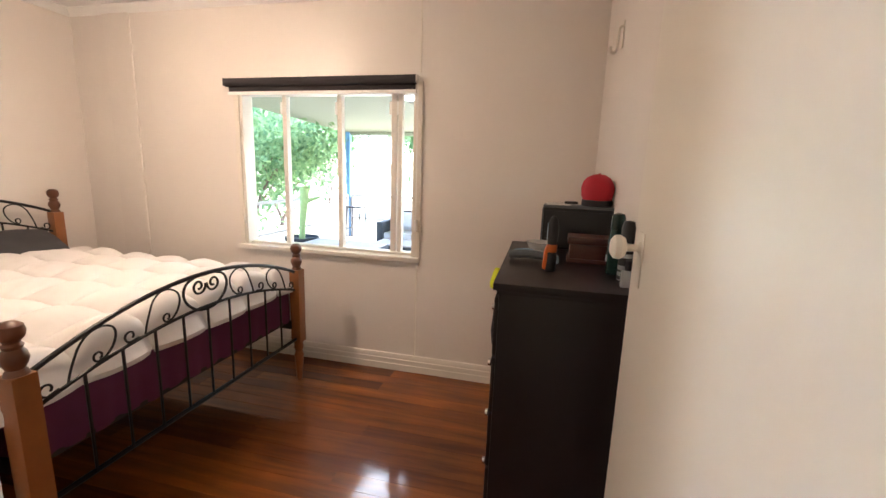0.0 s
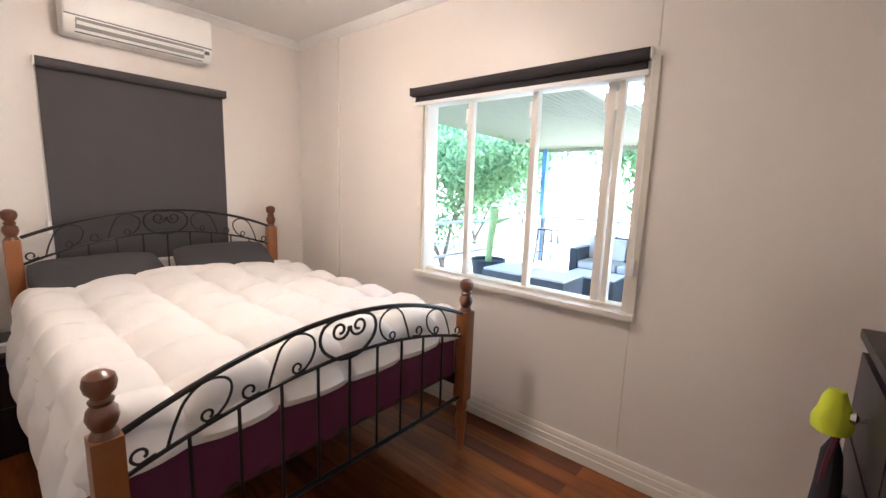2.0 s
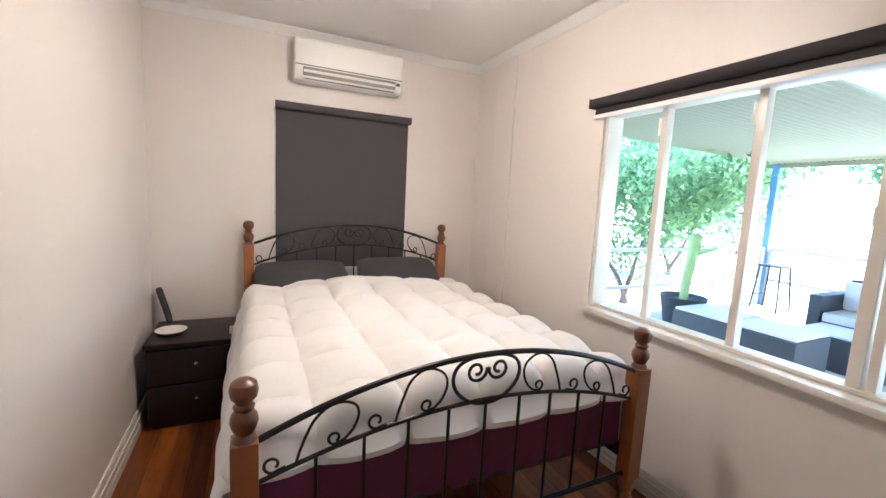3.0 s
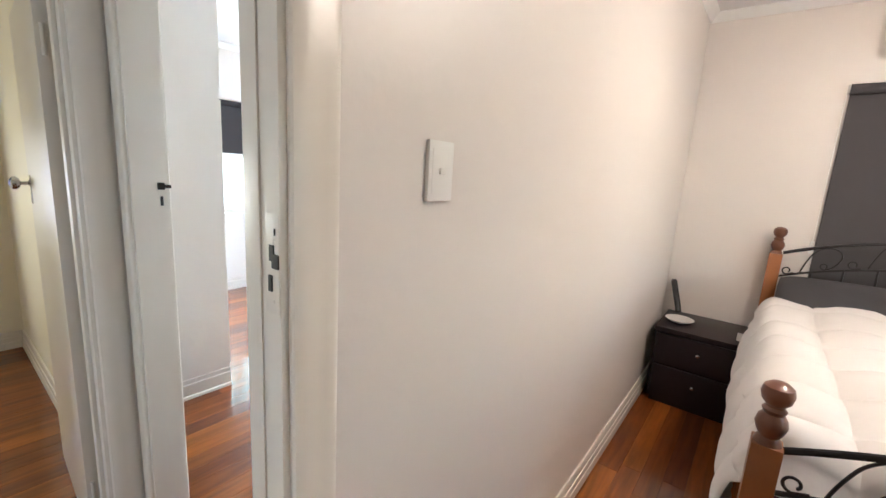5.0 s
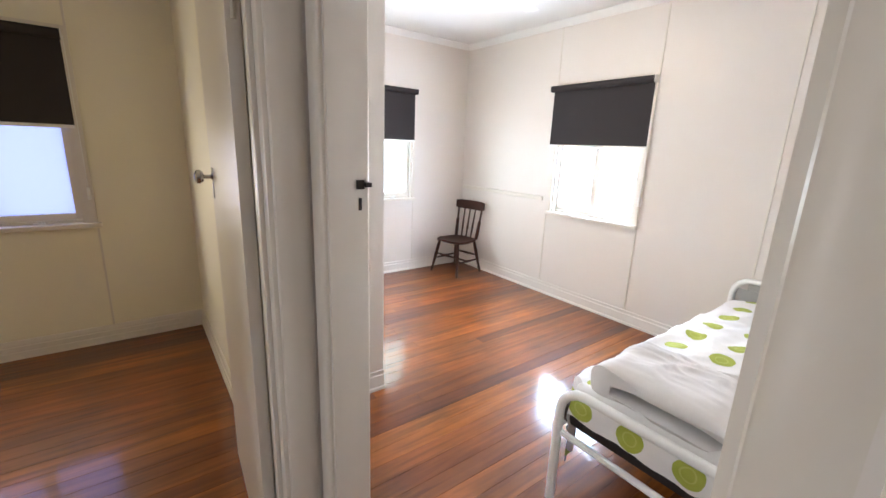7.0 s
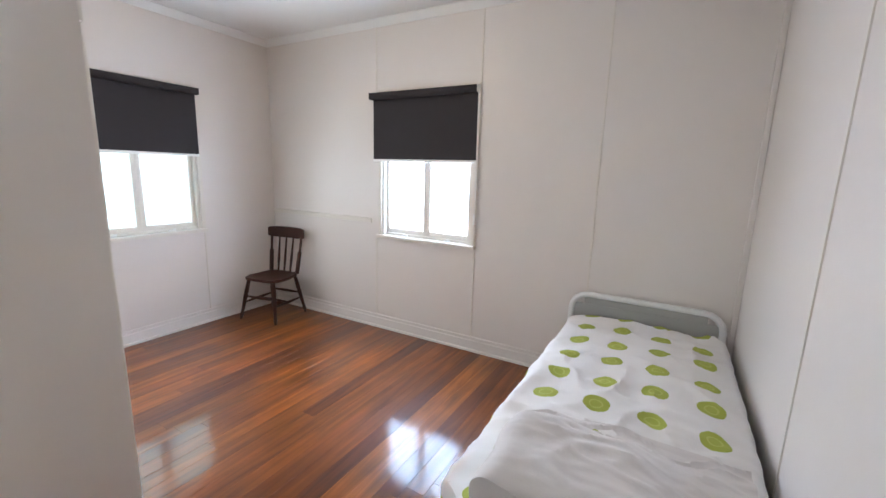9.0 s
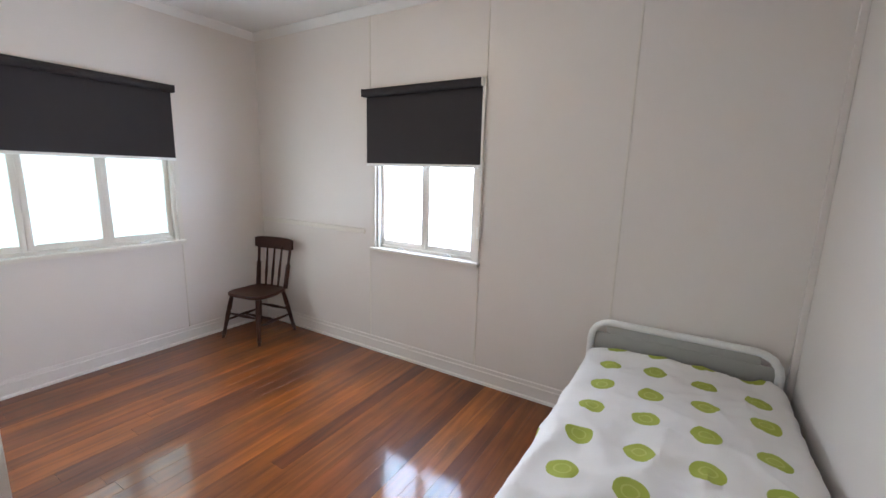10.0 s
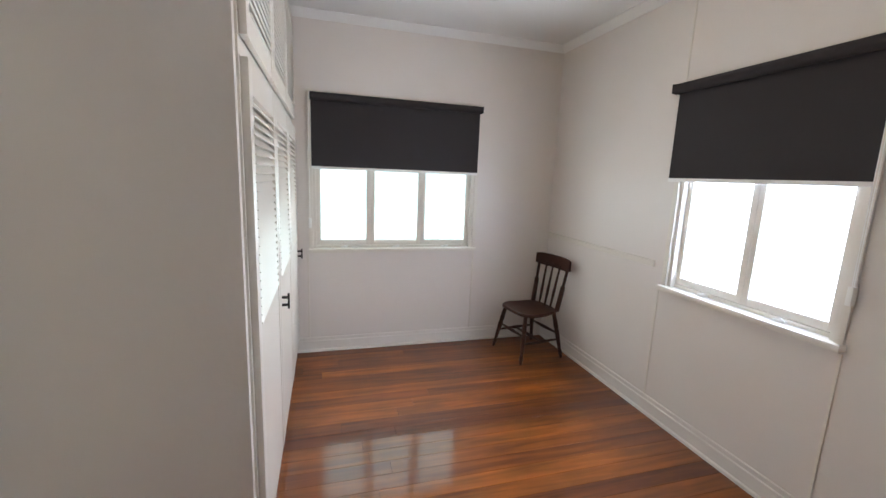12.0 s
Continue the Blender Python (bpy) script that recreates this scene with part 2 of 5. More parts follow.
# ---- builders ----
def add_box(bm, lo, hi, bevel=0.0):
    m = Matrix.Translation([(a + b) / 2 for a, b in zip(lo, hi)]) @ Matrix.Diagonal([abs(b - a) for a, b in zip(lo, hi)] + [1])
    made = bmesh.ops.create_cube(bm, size=1, matrix=m)
    if bevel:
        edges = list({e for v in made["verts"] for e in v.link_edges})
        bmesh.ops.bevel(bm, geom=edges, offset=bevel, segments=2, profile=0.7, affect="EDGES", clamp_overlap=True)


def box(lo, hi, bevel=0.0):
    bm = bmesh.new()
    add_box(bm, lo, hi, bevel)
    return bm


def tube(bm, pts, r, seg=8, closed=False):
    """A round bar along points; r: one radius, or one for each point."""
    pts = [Vector(p) for p in pts]
    rs = r if isinstance(r, (list, tuple)) else [r] * len(pts)
    rings, up = [], None
    for i, p in enumerate(pts):
        a = pts[i - 1] if (i or closed) else pts[0]
        b = pts[(i + 1) % len(pts)] if (i < len(pts) - 1 or closed) else pts[-1]
        d = (b - a).normalized()
        if up is None:
            up = d.orthogonal().normalized()
        up = (up - d * up.dot(d)).normalized()
        side = d.cross(up)
        rings.append([bm.verts.new(p + rs[i] * (math.cos(k * math.tau / seg) * up + math.sin(k * math.tau / seg) * side)) for k in range(seg)])
    n = len(rings)
    for i in range(n if closed else n - 1):
        p, q = rings[i], rings[(i + 1) % n]
        for k in range(seg):
            bm.faces.new((p[k], p[(k + 1) % seg], q[(k + 1) % seg], q[k]))
    if not closed:
        bm.faces.new(rings[0][::-1])
        bm.faces.new(rings[-1])


def smooth(pts, n=5):
    """A Catmull-Rom line through points."""
    p = [Vector(q) for q in pts]
    p = [2 * p[0] - p[1], *p, 2 * p[-1] - p[-2]]
    out = []
    for i in range(1, len(p) - 2):
        for k in range(n):
            t = k / n
            out.append(0.5 * (2 * p[i] + (p[i + 1] - p[i - 1]) * t + (2 * p[i - 1] - 5 * p[i] + 4 * p[i + 1] - p[i + 2]) * t * t + (3 * p[i] - p[i - 1] - 3 * p[i + 1] + p[i + 2]) * t ** 3))
    return out + [p[-2]]


def lathe(bm, profile, m=Matrix(), seg=20):
    """A turned shape from (radius, height) pairs, about z."""
    rings = [[bm.verts.new(m @ Vector((r * math.cos(k * math.tau / seg), r * math.sin(k * math.tau / seg), z))) for k in range(seg)] for r, z in profile]
    for p, q in zip(rings, rings[1:]):
        for k in range(seg):
            bm.faces.new((p[k], p[(k + 1) % seg], q[(k + 1) % seg], q[k]))
    bm.faces.new(rings[0][::-1])
    bm.faces.new(rings[-1])


def sweep(bm, profile, a, b, out, up=(0, 0, 1)):
    """A profile of (out, up) pairs carried from a to b."""
    a, b, out, up = Vector(a), Vector(b), Vector(out), Vector(up)
    ends = [[bm.verts.new(e + out * u + up * v) for u, v in profile] for e in (a, b)]
    k = len(profile)
    for i in range(k):
        bm.faces.new((ends[0][i], ends[0][(i + 1) % k], ends[1][(i + 1) % k], ends[1][i]))
    bm.faces.new(ends[0])
    bm.faces.new(ends[1][::-1])


def thicken(bm, thick):
    """Give an open sheet its other side and its edges."""
    bm.normal_update()
    faces, rim = bm.faces[:], [e for e in bm.edges if e.is_boundary]
    under = {v: bm.verts.new(v.co - v.normal * thick) for v in bm.verts[:]}
    ends = [(l.edge.verts[:], l.vert) for e in rim for l in e.link_loops]
    for f in faces:
        bm.faces.new([under[v] for v in reversed(f.verts)])
    for (a, b), first in ends:
        if first == b:
            a, b = b, a
        bm.faces.new((b, a, under[a], under[b]))


def mesh_of(bm, name, mat, smooth=True):
    bmesh.ops.recalc_face_normals(bm, faces=bm.faces)
    me = bpy.data.meshes.new(name)
    bm.to_mesh(me)
    bm.free()
    me.materials.append(mat)
    if smooth:
        for f in me.polygons:
            f.use_smooth = True
        me.set_sharp_from_angle(angle=radians(35))
    return me


def part(name, bm, mat, parent=None, label="", at=None):
    ob = new(name, mesh_of(bm, name, mat))
    if parent is not None:
        ob.parent = parent
    if at is not None:
        ob.matrix_basis = at
    if label:
        tagged(ob, label)
    return ob


def thing(name, label, category, at=Matrix(), group="", kind=""):
    ob = new(name)
    ob.matrix_basis = at
    return tagged(ob, label, category, group, kind)


def structure(name, bm, mat, label, category):
    return tagged(part(name, bm, mat), label, category, kind="structure")


# ---- walls ----
H = 2.72
def wall(name, axis, lo, hi, a, b, holes=(), label="cream painted plaster sheet wall", paint="wall"):
    """A wall that runs along axis from a to b, lo to hi thick, with holes (a, b, z0, z1)."""
    bm = bmesh.new()
    def put(s, t, z0, z1):
        if t - s > 1e-4 and z1 - z0 > 1e-4:
            add_box(bm, *(((s, lo, z0), (t, hi, z1)) if axis == "x" else ((lo, s, z0), (hi, t, z1))))
    at = a
    for s, t, z0, z1 in sorted(holes):
        put(at, s, -0.1, H + 0.1)
        put(s, t, -0.1, z0)
        put(s, t, z1, H + 0.1)
        at = t
    put(at, b, -0.1, H + 0.1)
    return structure(name, bm, M[paint], label, "wall")


NY, AW, AE, AS = 2.93, -3.80, 0.38, 0.37      # bedroom with the iron bed
BW, BS, BN = -3.68, -3.92, 0.27               # bedroom with the single bed
HW, HS = -0.57, -0.74                         # hall
CW, CS = -0.55, -3.42                         # room beyond the hall
WIN_N = (-2.235, -0.82, 0.90, 2.07)
WIN_W = (-2.45, -1.545, 0.90, 2.10)
WIN_S = (-2.878, -1.50, 0.90, 2.10)
WIN_C = (0.08, 1.46, 0.90, 2.10)
DOOR_A, DOOR_B, DOOR_C, DH = (-0.486, 0.33), (-0.64, 0.212), (-0.48, 0.31), 2.05

wall("wall_north", "x", NY, NY + 0.12, -3.92, 0.48, [WIN_N])
wall("wall_west", "y", AW - 0.12, AW, AS - 0.10, NY)
wall("wall_between", "x", BN, AS, AW - 0.1201, 1.60, [(*DOOR_A, 0, DH)])
wall("wall_east", "y", AE, AE + 0.10, AS, NY)
wall("wall_west_2", "y", BW - 0.12, BW, BS - 0.12, BN, [WIN_W])
wall("wall_south", "x", BS - 0.12, BS, BW, CW - 0.10, [WIN_S])
wall("wall_hall", "y", HW - 0.09, HW, HS - 0.10, BN, [(*DOOR_B, 0, DH)])
wall("wall_hall_south", "x", HS - 0.10, HS, HW, 2.20, [(*DOOR_C, 0, DH)])
# these three walls carry the room's warm light in their paint
wall("wall_room_west", "y", CW - 0.08, CW, BS - 0.12, HS - 0.10, label="cream painted wall with warm light put into its colour", paint="wall_warm_lit")
wall("wall_room_south", "x", CS - 0.12, CS, CW, 2.20, [WIN_C], label="cream painted wall with warm light put into its colour", paint="wall_warm_lit")
wall("wall_room_east", "y", 2.20, 2.30, CS - 0.12, HS, label="cream painted wall with warm light put into its colour", paint="wall_warm_lit")
# the opening here is added for the hall's fill light
wall("wall_hall_east", "y", 1.60, 1.70, HS, AS, [(-0.60, 0.14, 0, DH)])
wall("wall_closet", "x", -1.825, -1.79, -1.345, CW - 0.10, label="cream painted end wall of a built-in wardrobe")
structure("ceiling", box((-3.95, -4.06, H), (2.32, 3.05, H + 0.08)), M["ceiling"], "white painted flat ceiling", "ceiling")
structure("floor", box((-3.95, -4.06, -0.12), (2.32, 3.05, -0.02)), M["black"], "subfloor under polished hardwood boards", "floor")

# ---- trim ----
BASE = [(0, 0), (0.022, 0), (0.022, 0.05), (0.018, 0.054), (0.018, 0.088), (0.013, 0.092), (0.013, 0.122), (0.008, 0.13), (0, 0.13)]
PLAIN = [(0, 0), (0.026, 0), (0.024, 0.016), (0.015, 0.022), (0.013, 0.092), (0.007, 0.097), (0.007, 0.122), (0, 0.126)]
CORNICE = [(0, 0), (0, -0.055), (0.008, -0.055), (0.02, -0.042), (0.042, -0.018), (0.055, -0.008), (0.055, 0)]


def run(name, profile, a, b, out, z, mat, label, category):
    bm = bmesh.new()
    sweep(bm, profile, (*a, z), (*b, z), (*out, 0))
    return structure(name, bm, mat, label, category)


for a, b, out in (((AW, NY), (AE, NY), (0, -1)), ((AW, AS), (AW, NY), (1, 0)), ((AW, AS), (DOOR_A[0] - 0.085, AS), (0, 1)), ((AE, AS), (AE, NY), (-1, 0)),
                  ((CW, CS), (2.2, CS), (0, 1)), ((CW, CS), (CW, HS - 0.1), (1, 0)), ((2.2, CS), (2.2, HS - 0.1), (-1, 0)), ((DOOR_C[1] + 0.085, HS - 0.1), (2.2, HS - 0.1), (0, -1))):
    run("baseboard", BASE, a, b, out, 0, M["trim"], "cream stepped timber baseboard", "baseboard")
for a, b, out in (((BW, BS), (BW, BN), (1, 0)), ((BW, BS), (-1.32, BS), (0, 1)), ((BW, BN), (HW - 0.09, BN), (0, -1)), ((-1.345, -1.79), (HW - 0.09, -1.79), (0, 1)), ((HW - 0.09, -1.79), (HW - 0.09, DOOR_B[0] - 0.085), (-1, 0))):
    run("baseboard", PLAIN, a, b, out, 0, M["wall"], "plain cream painted baseboard", "baseboard")
for x0, x1, y0, y1 in ((AW, AE, AS, NY), (BW, HW - 0.09, BS, BN), (CW, 2.2, CS, HS - 0.1), (HW, 1.6, HS, BN)):
    for a, b, out in (((x0, y1), (x1, y1), (0, -1)), ((x0, y0), (x1, y0), (0, 1)), ((x0, y0), (x0, y1), (1, 0)), ((x1, y0), (x1, y1), (-1, 0))):
        run("cornice", CORNICE, a, b, out, H - 0.001, M["ceiling"], "white painted coved cornice", "cornice")


def batten(a, b, out, w=0.013, d=0.005):
    """A flat cover strip on a wall from a to b."""
    a, b, out = Vector(a), Vector(b), Vector(out)
    side = (b - a).normalized().cross(out) * w / 2
    bm = bmesh.new()
    v = [[bm.verts.new(e + s * side + o * out * d) for s, o in ((-1, 0), (-0.8, 1), (0.8, 1), (1, 0))] for e in (a, b)]
    for i in range(4):
        bm.faces.new((v[0][i], v[0][(i + 1) % 4], v[1][(i + 1) % 4], v[1][i]))
    bm.faces.new(v[0])
    bm.faces.new(v[1][::-1])
    return structure("trim", bm, M["trim"], "thin painted cover strip on a wall joint", "trim")


for y, z0, z1 in ((-1.515, 0.126, 0.86), (-1.515, 2.14, H), (-2.515, 0.126, 0.86), (-2.515, 2.14, H), (-0.616, 0.126, H)):
    batten((BW, y, z0), (BW, y, z1), (1, 0, 0))
batten((BW, BS, 1.02), (BW, -2.57, 1.02), (1, 0, 0), 0.045, 0.012)
batten((-2.36, BN, 0.126), (-2.36, BN, H), (0, -1, 0))
for x in (-2.905, -1.455):
    batten((x, BS, 0.126), (x, BS, 0.86), (0, 1, 0))
batten((-0.80, NY, 0.13), (-0.80, NY, 0.86), (0, -1, 0))
batten((-0.80, NY, 2.165), (-0.80, NY, H), (0, -1, 0))
hook = bmesh.new()
tube(hook, smooth([(AE, 2.36, 2.23), (AE - 0.02, 2.36, 2.22), (AE - 0.024, 2.36, 2.16), (AE - 0.03, 2.352, 2.115), (AE - 0.05, 2.345, 2.11), (AE - 0.055, 2.345, 2.135)]), 0.007, 8)
add_box(hook, (AE - 0.006, 2.345, 2.13), (AE, 2.375, 2.25), 0.002)
tagged(part("wall_hook", hook, M["trim"]), "small cream painted hook on the wall", "hook")
batten((0.03, CS, 0.13), (0.03, CS, 0.86), (0, 1, 0))
batten((0.03, CS, 2.14), (0.03, CS, H), (0, 1, 0))
structure("trim", box((-3.46, NY - 0.012, 0.13), (-3.20, NY, H - 0.05), 0.003), M["wall"], "flat painted cover board in the corner", "trim")
structure("trim", box((BW, BN - 0.03, 0.126), (BW + 0.03, BN, H - 0.05), 0.008), M["wall"], "painted corner moulding", "trim")


# ---- door frames ----
ARCH = [(0, 0), (0.011, 0), (0.015, 0.003), (0.0175, 0.012), (0.0175, 0.024), (0.0155, 0.040), (0.013, 0.058), (0.0125, 0.072), (0.010, 0.080), (0.005, 0.086), (0, 0.086)]


def door_frame(name, axis, lo, hi, a, b, label, stops=True, hall_arch=True, inset=0.0):
    """Lining, stops and moulded architraves round an opening from a to b in a wall lo to hi thick."""
    ob = thing(name, label, "door frame", kind="structure")
    def p(s, c, z):
        return (s, c, z) if axis == "x" else (c, s, z)
    def v(s, c):
        return (s, c, 0) if axis == "x" else (c, s, 0)
    t = 0.018
    for s0, s1 in ((a, a + t), (b - t, b)):
        part("jamb", box(p(s0, lo - 0.004 + inset, 0), p(s1, hi + 0.004, DH - t), 0.002), M["trim"], ob)
    part("head", box(p(a, lo - 0.004, DH - t), p(b, hi + 0.004, DH), 0.002), M["trim"], ob)
    mid = (lo + hi) / 2
    for s0, s1 in ((a + t, a + t + 0.012), (b - t - 0.012, b - t)) if stops else ():
        part("stop", box(p(s0, mid - 0.018, 0), p(s1, mid + 0.018, DH - t), 0.002), M["trim"], ob)
    part("stop", box(p(a + t + 0.012, mid - 0.018, DH - t - 0.012), p(b - t - 0.012, mid + 0.018, DH - t), 0.002), M["trim"], ob)
    for c, out in ((lo, -1), (hi, 1)):
        for s, way in ((a + 0.006, -1), (b - 0.006, 1)):
            if not hall_arch and out < 0 and way < 0:
                continue
            bm = bmesh.new()
            sweep(bm, ARCH, p(s, c, 0), p(s, c, DH + 0.08), v(0, out), v(way, 0))
            part("architrave", bm, M["trim"], ob)
        bm = bmesh.new()
        sweep(bm, ARCH, p(a + 0.006, c, DH - 0.006), p(b - 0.006, c, DH - 0.006), v(0, out), (0, 0, 1))
        part("architrave", bm, M["trim"], ob)
    return ob


frame_a = door_frame("door_frame_1", "x", BN, AS, *DOOR_A, "cream gloss painted timber door frame", False, False, 0.012)
part("stop", box((DOOR_A[0] + 0.018, 0.283, 0), (DOOR_A[0] + 0.0215, 0.326, DH - 0.018), 0.001), M["trim"], frame_a)
frame_b = door_frame("door_frame_2", "y", HW - 0.09, HW, *DOOR_B, "cream gloss painted timber door frame", False)
frame_c = door_frame("door_frame_3", "x", HS - 0.10, HS, *DOOR_C, "cream gloss painted timber door frame")

# worn mortice strike in the first frame
jx = DOOR_A[0] + 0.018
part("strike_plate", box((jx, 0.338, 1.29), (jx + 0.0009, 0.372, 1.435), 0.0004), M["trim"], frame_a, "painted-over strike plate")
# the latch and bolt holes are proud black blocks, coloured as their shade
part("latch_hole_shade", box((jx + 0.0009, 0.3495, 1.368), (jx + 0.0031, 0.3605, 1.391), 0.0003), M["case"], frame_a, "thin black block for the shade in the latch hole")
part("latch_lip", box((jx + 0.0009, 0.3565, 1.358), (jx + 0.0036, 0.3735, 1.379), 0.0013), M["dark_metal"], frame_a, "worn metal lip")
part("bolt_hole_shade", box((jx + 0.0009, 0.3465, 1.323), (jx + 0.0032, 0.3555, 1.347), 0.0003), M["case"], frame_a, "thin black block for the shade in the bolt hole")
part("slot", box((jx + 0.0009, 0.3610, 1.405), (jx + 0.0020, 0.3645, 1.415), 0.0006), M["dark_metal"], frame_a, "worn screw slot")
for y, z in ((0.359, 1.396), (0.358, 1.308)):
    head = bmesh.new()
    lathe(head, [(0.0032, 0), (0.003, 0.0008), (0.001, 0.0016)], pose(jx + 0.0009, y, z, 0, 90, 0), seg=10)
    part("screw", head, M["trim"], frame_a, "worn screw head")
# keeper in the second frame
jy = DOOR_B[0] + 0.018
part("keeper", box((-0.652, jy, 1.398), (-0.634, jy + 0.010, 1.420), 0.002), M["dark_metal"], frame_b, "black latch keeper")
part("keeper", box((-0.668, jy, 1.403), (-0.652, jy + 0.016, 1.414), 0.002), M["dark_metal"], frame_b, "black latch tongue")
# black block drawn for the shade inside the key slot
part("keyhole_shade", box((-0.648, jy, 1.347), (-0.640, jy + 0.0025, 1.377), 0.001), M["case"], frame_b, "thin black block for the shade in the key slot")


# ---- doors ----
def door_leaf(name, label, at, w=0.755, h=2.02):
    """A flush door; its hinge edge is at the origin and it runs along +y, its thickness along -x."""
    ob = thing(name, label, "door", at, kind="structure")
    part("leaf", box((-0.036, 0.003, 0.012), (0, w, h), 0.003), M["trim"], ob)
    for z in (0.22, 1.78):
        bm = bmesh.new()
        tube(bm, [(-0.018, 0, z), (-0.018, 0, z + 0.09)], 0.006)
        part("hinge", bm, M["trim"], ob, "painted-over hinge")
    return ob


def knob(ob, x, y, z, side, mat, plate_mat, label):
    """A turned knob on a long plate; side: the way it stands out along x."""
    part("lock_plate", box((min(x, x + side * 0.003), y - 0.022, z - 0.085), (max(x, x + side * 0.003), y + 0.022, z + 0.035), 0.001), plate_mat, ob, "narrow lock plate")
    bm = bmesh.new()
    lathe(bm, [(0.014, 0), (0.014, 0.004), (0.008, 0.008), (0.008, 0.03), (0.02, 0.034), (0.027, 0.044), (0.026, 0.056), (0.016, 0.063), (0.002, 0.065)], pose(x, y, z, 0, 90 * side, 0))
    part("knob", bm, mat, ob, label)


door_a = door_leaf("door_1", "cream gloss painted flush door standing open", pose(0.316, AS + 0.012, 0, 0, 0, 0.6))
knob(door_a, -0.036, 0.69, 1.365, -1, M["trim"], M["trim"], "cream painted round knob")
door_c = door_leaf("door_3", "cream gloss painted flush door standing open", pose(-0.465, HS - 0.146, 0, 0, 0, 180) @ pose(0, 0, 0, 0, 0, -3.0), w=0.76)
knob(door_c, -0.036, 0.69, 1.355, -1, M["steel"], M["steel"], "chrome knob")


# ---- windows and blinds ----
def window(name, m, w, z0, z1, sashes, label, glass, latch=True, cw=0.055, over=0.075):
    """A timber casement window. Local x runs along the wall, y goes outdoors from the inner wall face."""
    ob = thing(name, label, "window", m, kind="structure")
    part("window_sill", box((-w / 2 - over, -0.045, z0 - 0.028), (w / 2 + over, 0.03, z0 + 0.002), 0.006), M["trim"], ob)
    for s in (-1, 1):
        part("casing", box(sorted_box(s * w / 2, s * (w / 2 + cw), -0.016, 0.0, z0 + 0.002, z1 + 0.05)[0], sorted_box(s * w / 2, s * (w / 2 + cw), -0.016, 0.0, z0 + 0.002, z1 + 0.05)[1], 0.003), M["trim"], ob)
        lo, hi = sorted_box(s * w / 2, s * (w / 2 - 0.024), 0.0, 0.118, z0 + 0.002, z1)
        part("window_frame", box(lo, hi, 0.002), M["trim"], ob)
    part("casing", box((-w / 2, -0.016, z1), (w / 2, 0.0, z1 + 0.05), 0.003), M["trim"], ob)
    part("window_frame", box((-w / 2 + 0.024, 0.0, z1 - 0.024), (w / 2 - 0.024, 0.118, z1), 0.002), M["trim"], ob)
    part("window_frame", box((-w / 2 + 0.024, 0.031, z0 + 0.002), (w / 2 - 0.024, 0.118, z0 + 0.022), 0.002), M["trim"], ob)
    inner = w - 0.048
    each = inner / sashes
    for k in range(1, sashes):
        x = -inner / 2 + k * each
        part("mullion", box((x - 0.016, 0.0685, z0 + 0.022), (x + 0.016, 0.10, z1 - 0.024), 0.002), M["trim"], ob)
    for k in range(sashes):
        a = -inner / 2 + k * each + 0.0004
        b = a + each - 0.0008
        lo, hi = z0 + 0.024, z1 - 0.026
        bm = bmesh.new()
        st = 0.033
        add_box(bm, (a, 0.035, lo), (a + st, 0.068, hi), 0.003)
        add_box(bm, (b - st, 0.035, lo), (b, 0.068, hi), 0.003)
        add_box(bm, (a + st, 0.036, lo), (b - st, 0.067, lo + 0.042), 0.003)
        add_box(bm, (a + st, 0.036, hi - 0.045), (b - st, 0.067, hi), 0.003)
        sash = part("sash", bm, M["trim"], ob)
        pane = part("pane", box((a + st, 0.049, lo + 0.042), (b - st, 0.054, hi - 0.045)), glass, sash, "frosted glass")
        pane.visible_shadow = False
        if latch:
            bm = bmesh.new()
            add_box(bm, (-0.03, -0.008, 0), (0.03, 0.008, 0.012), 0.003)
            tube(bm, [(-0.005, 0, 0.010), (0.012, -0.012, 0.020), (0.030, -0.02, 0.018)], [0.006, 0.005, 0.003])
            part("latch", bm, M["white"], sash, "white casement winder", pose((a + b) / 2, 0.018, z0 + 0.003))
    return ob


def sorted_box(x0, x1, y0, y1, z0, z1):
    return (min(x0, x1), min(y0, y1), min(z0, z1)), (max(x0, x1), max(y0, y1), max(z0, z1))


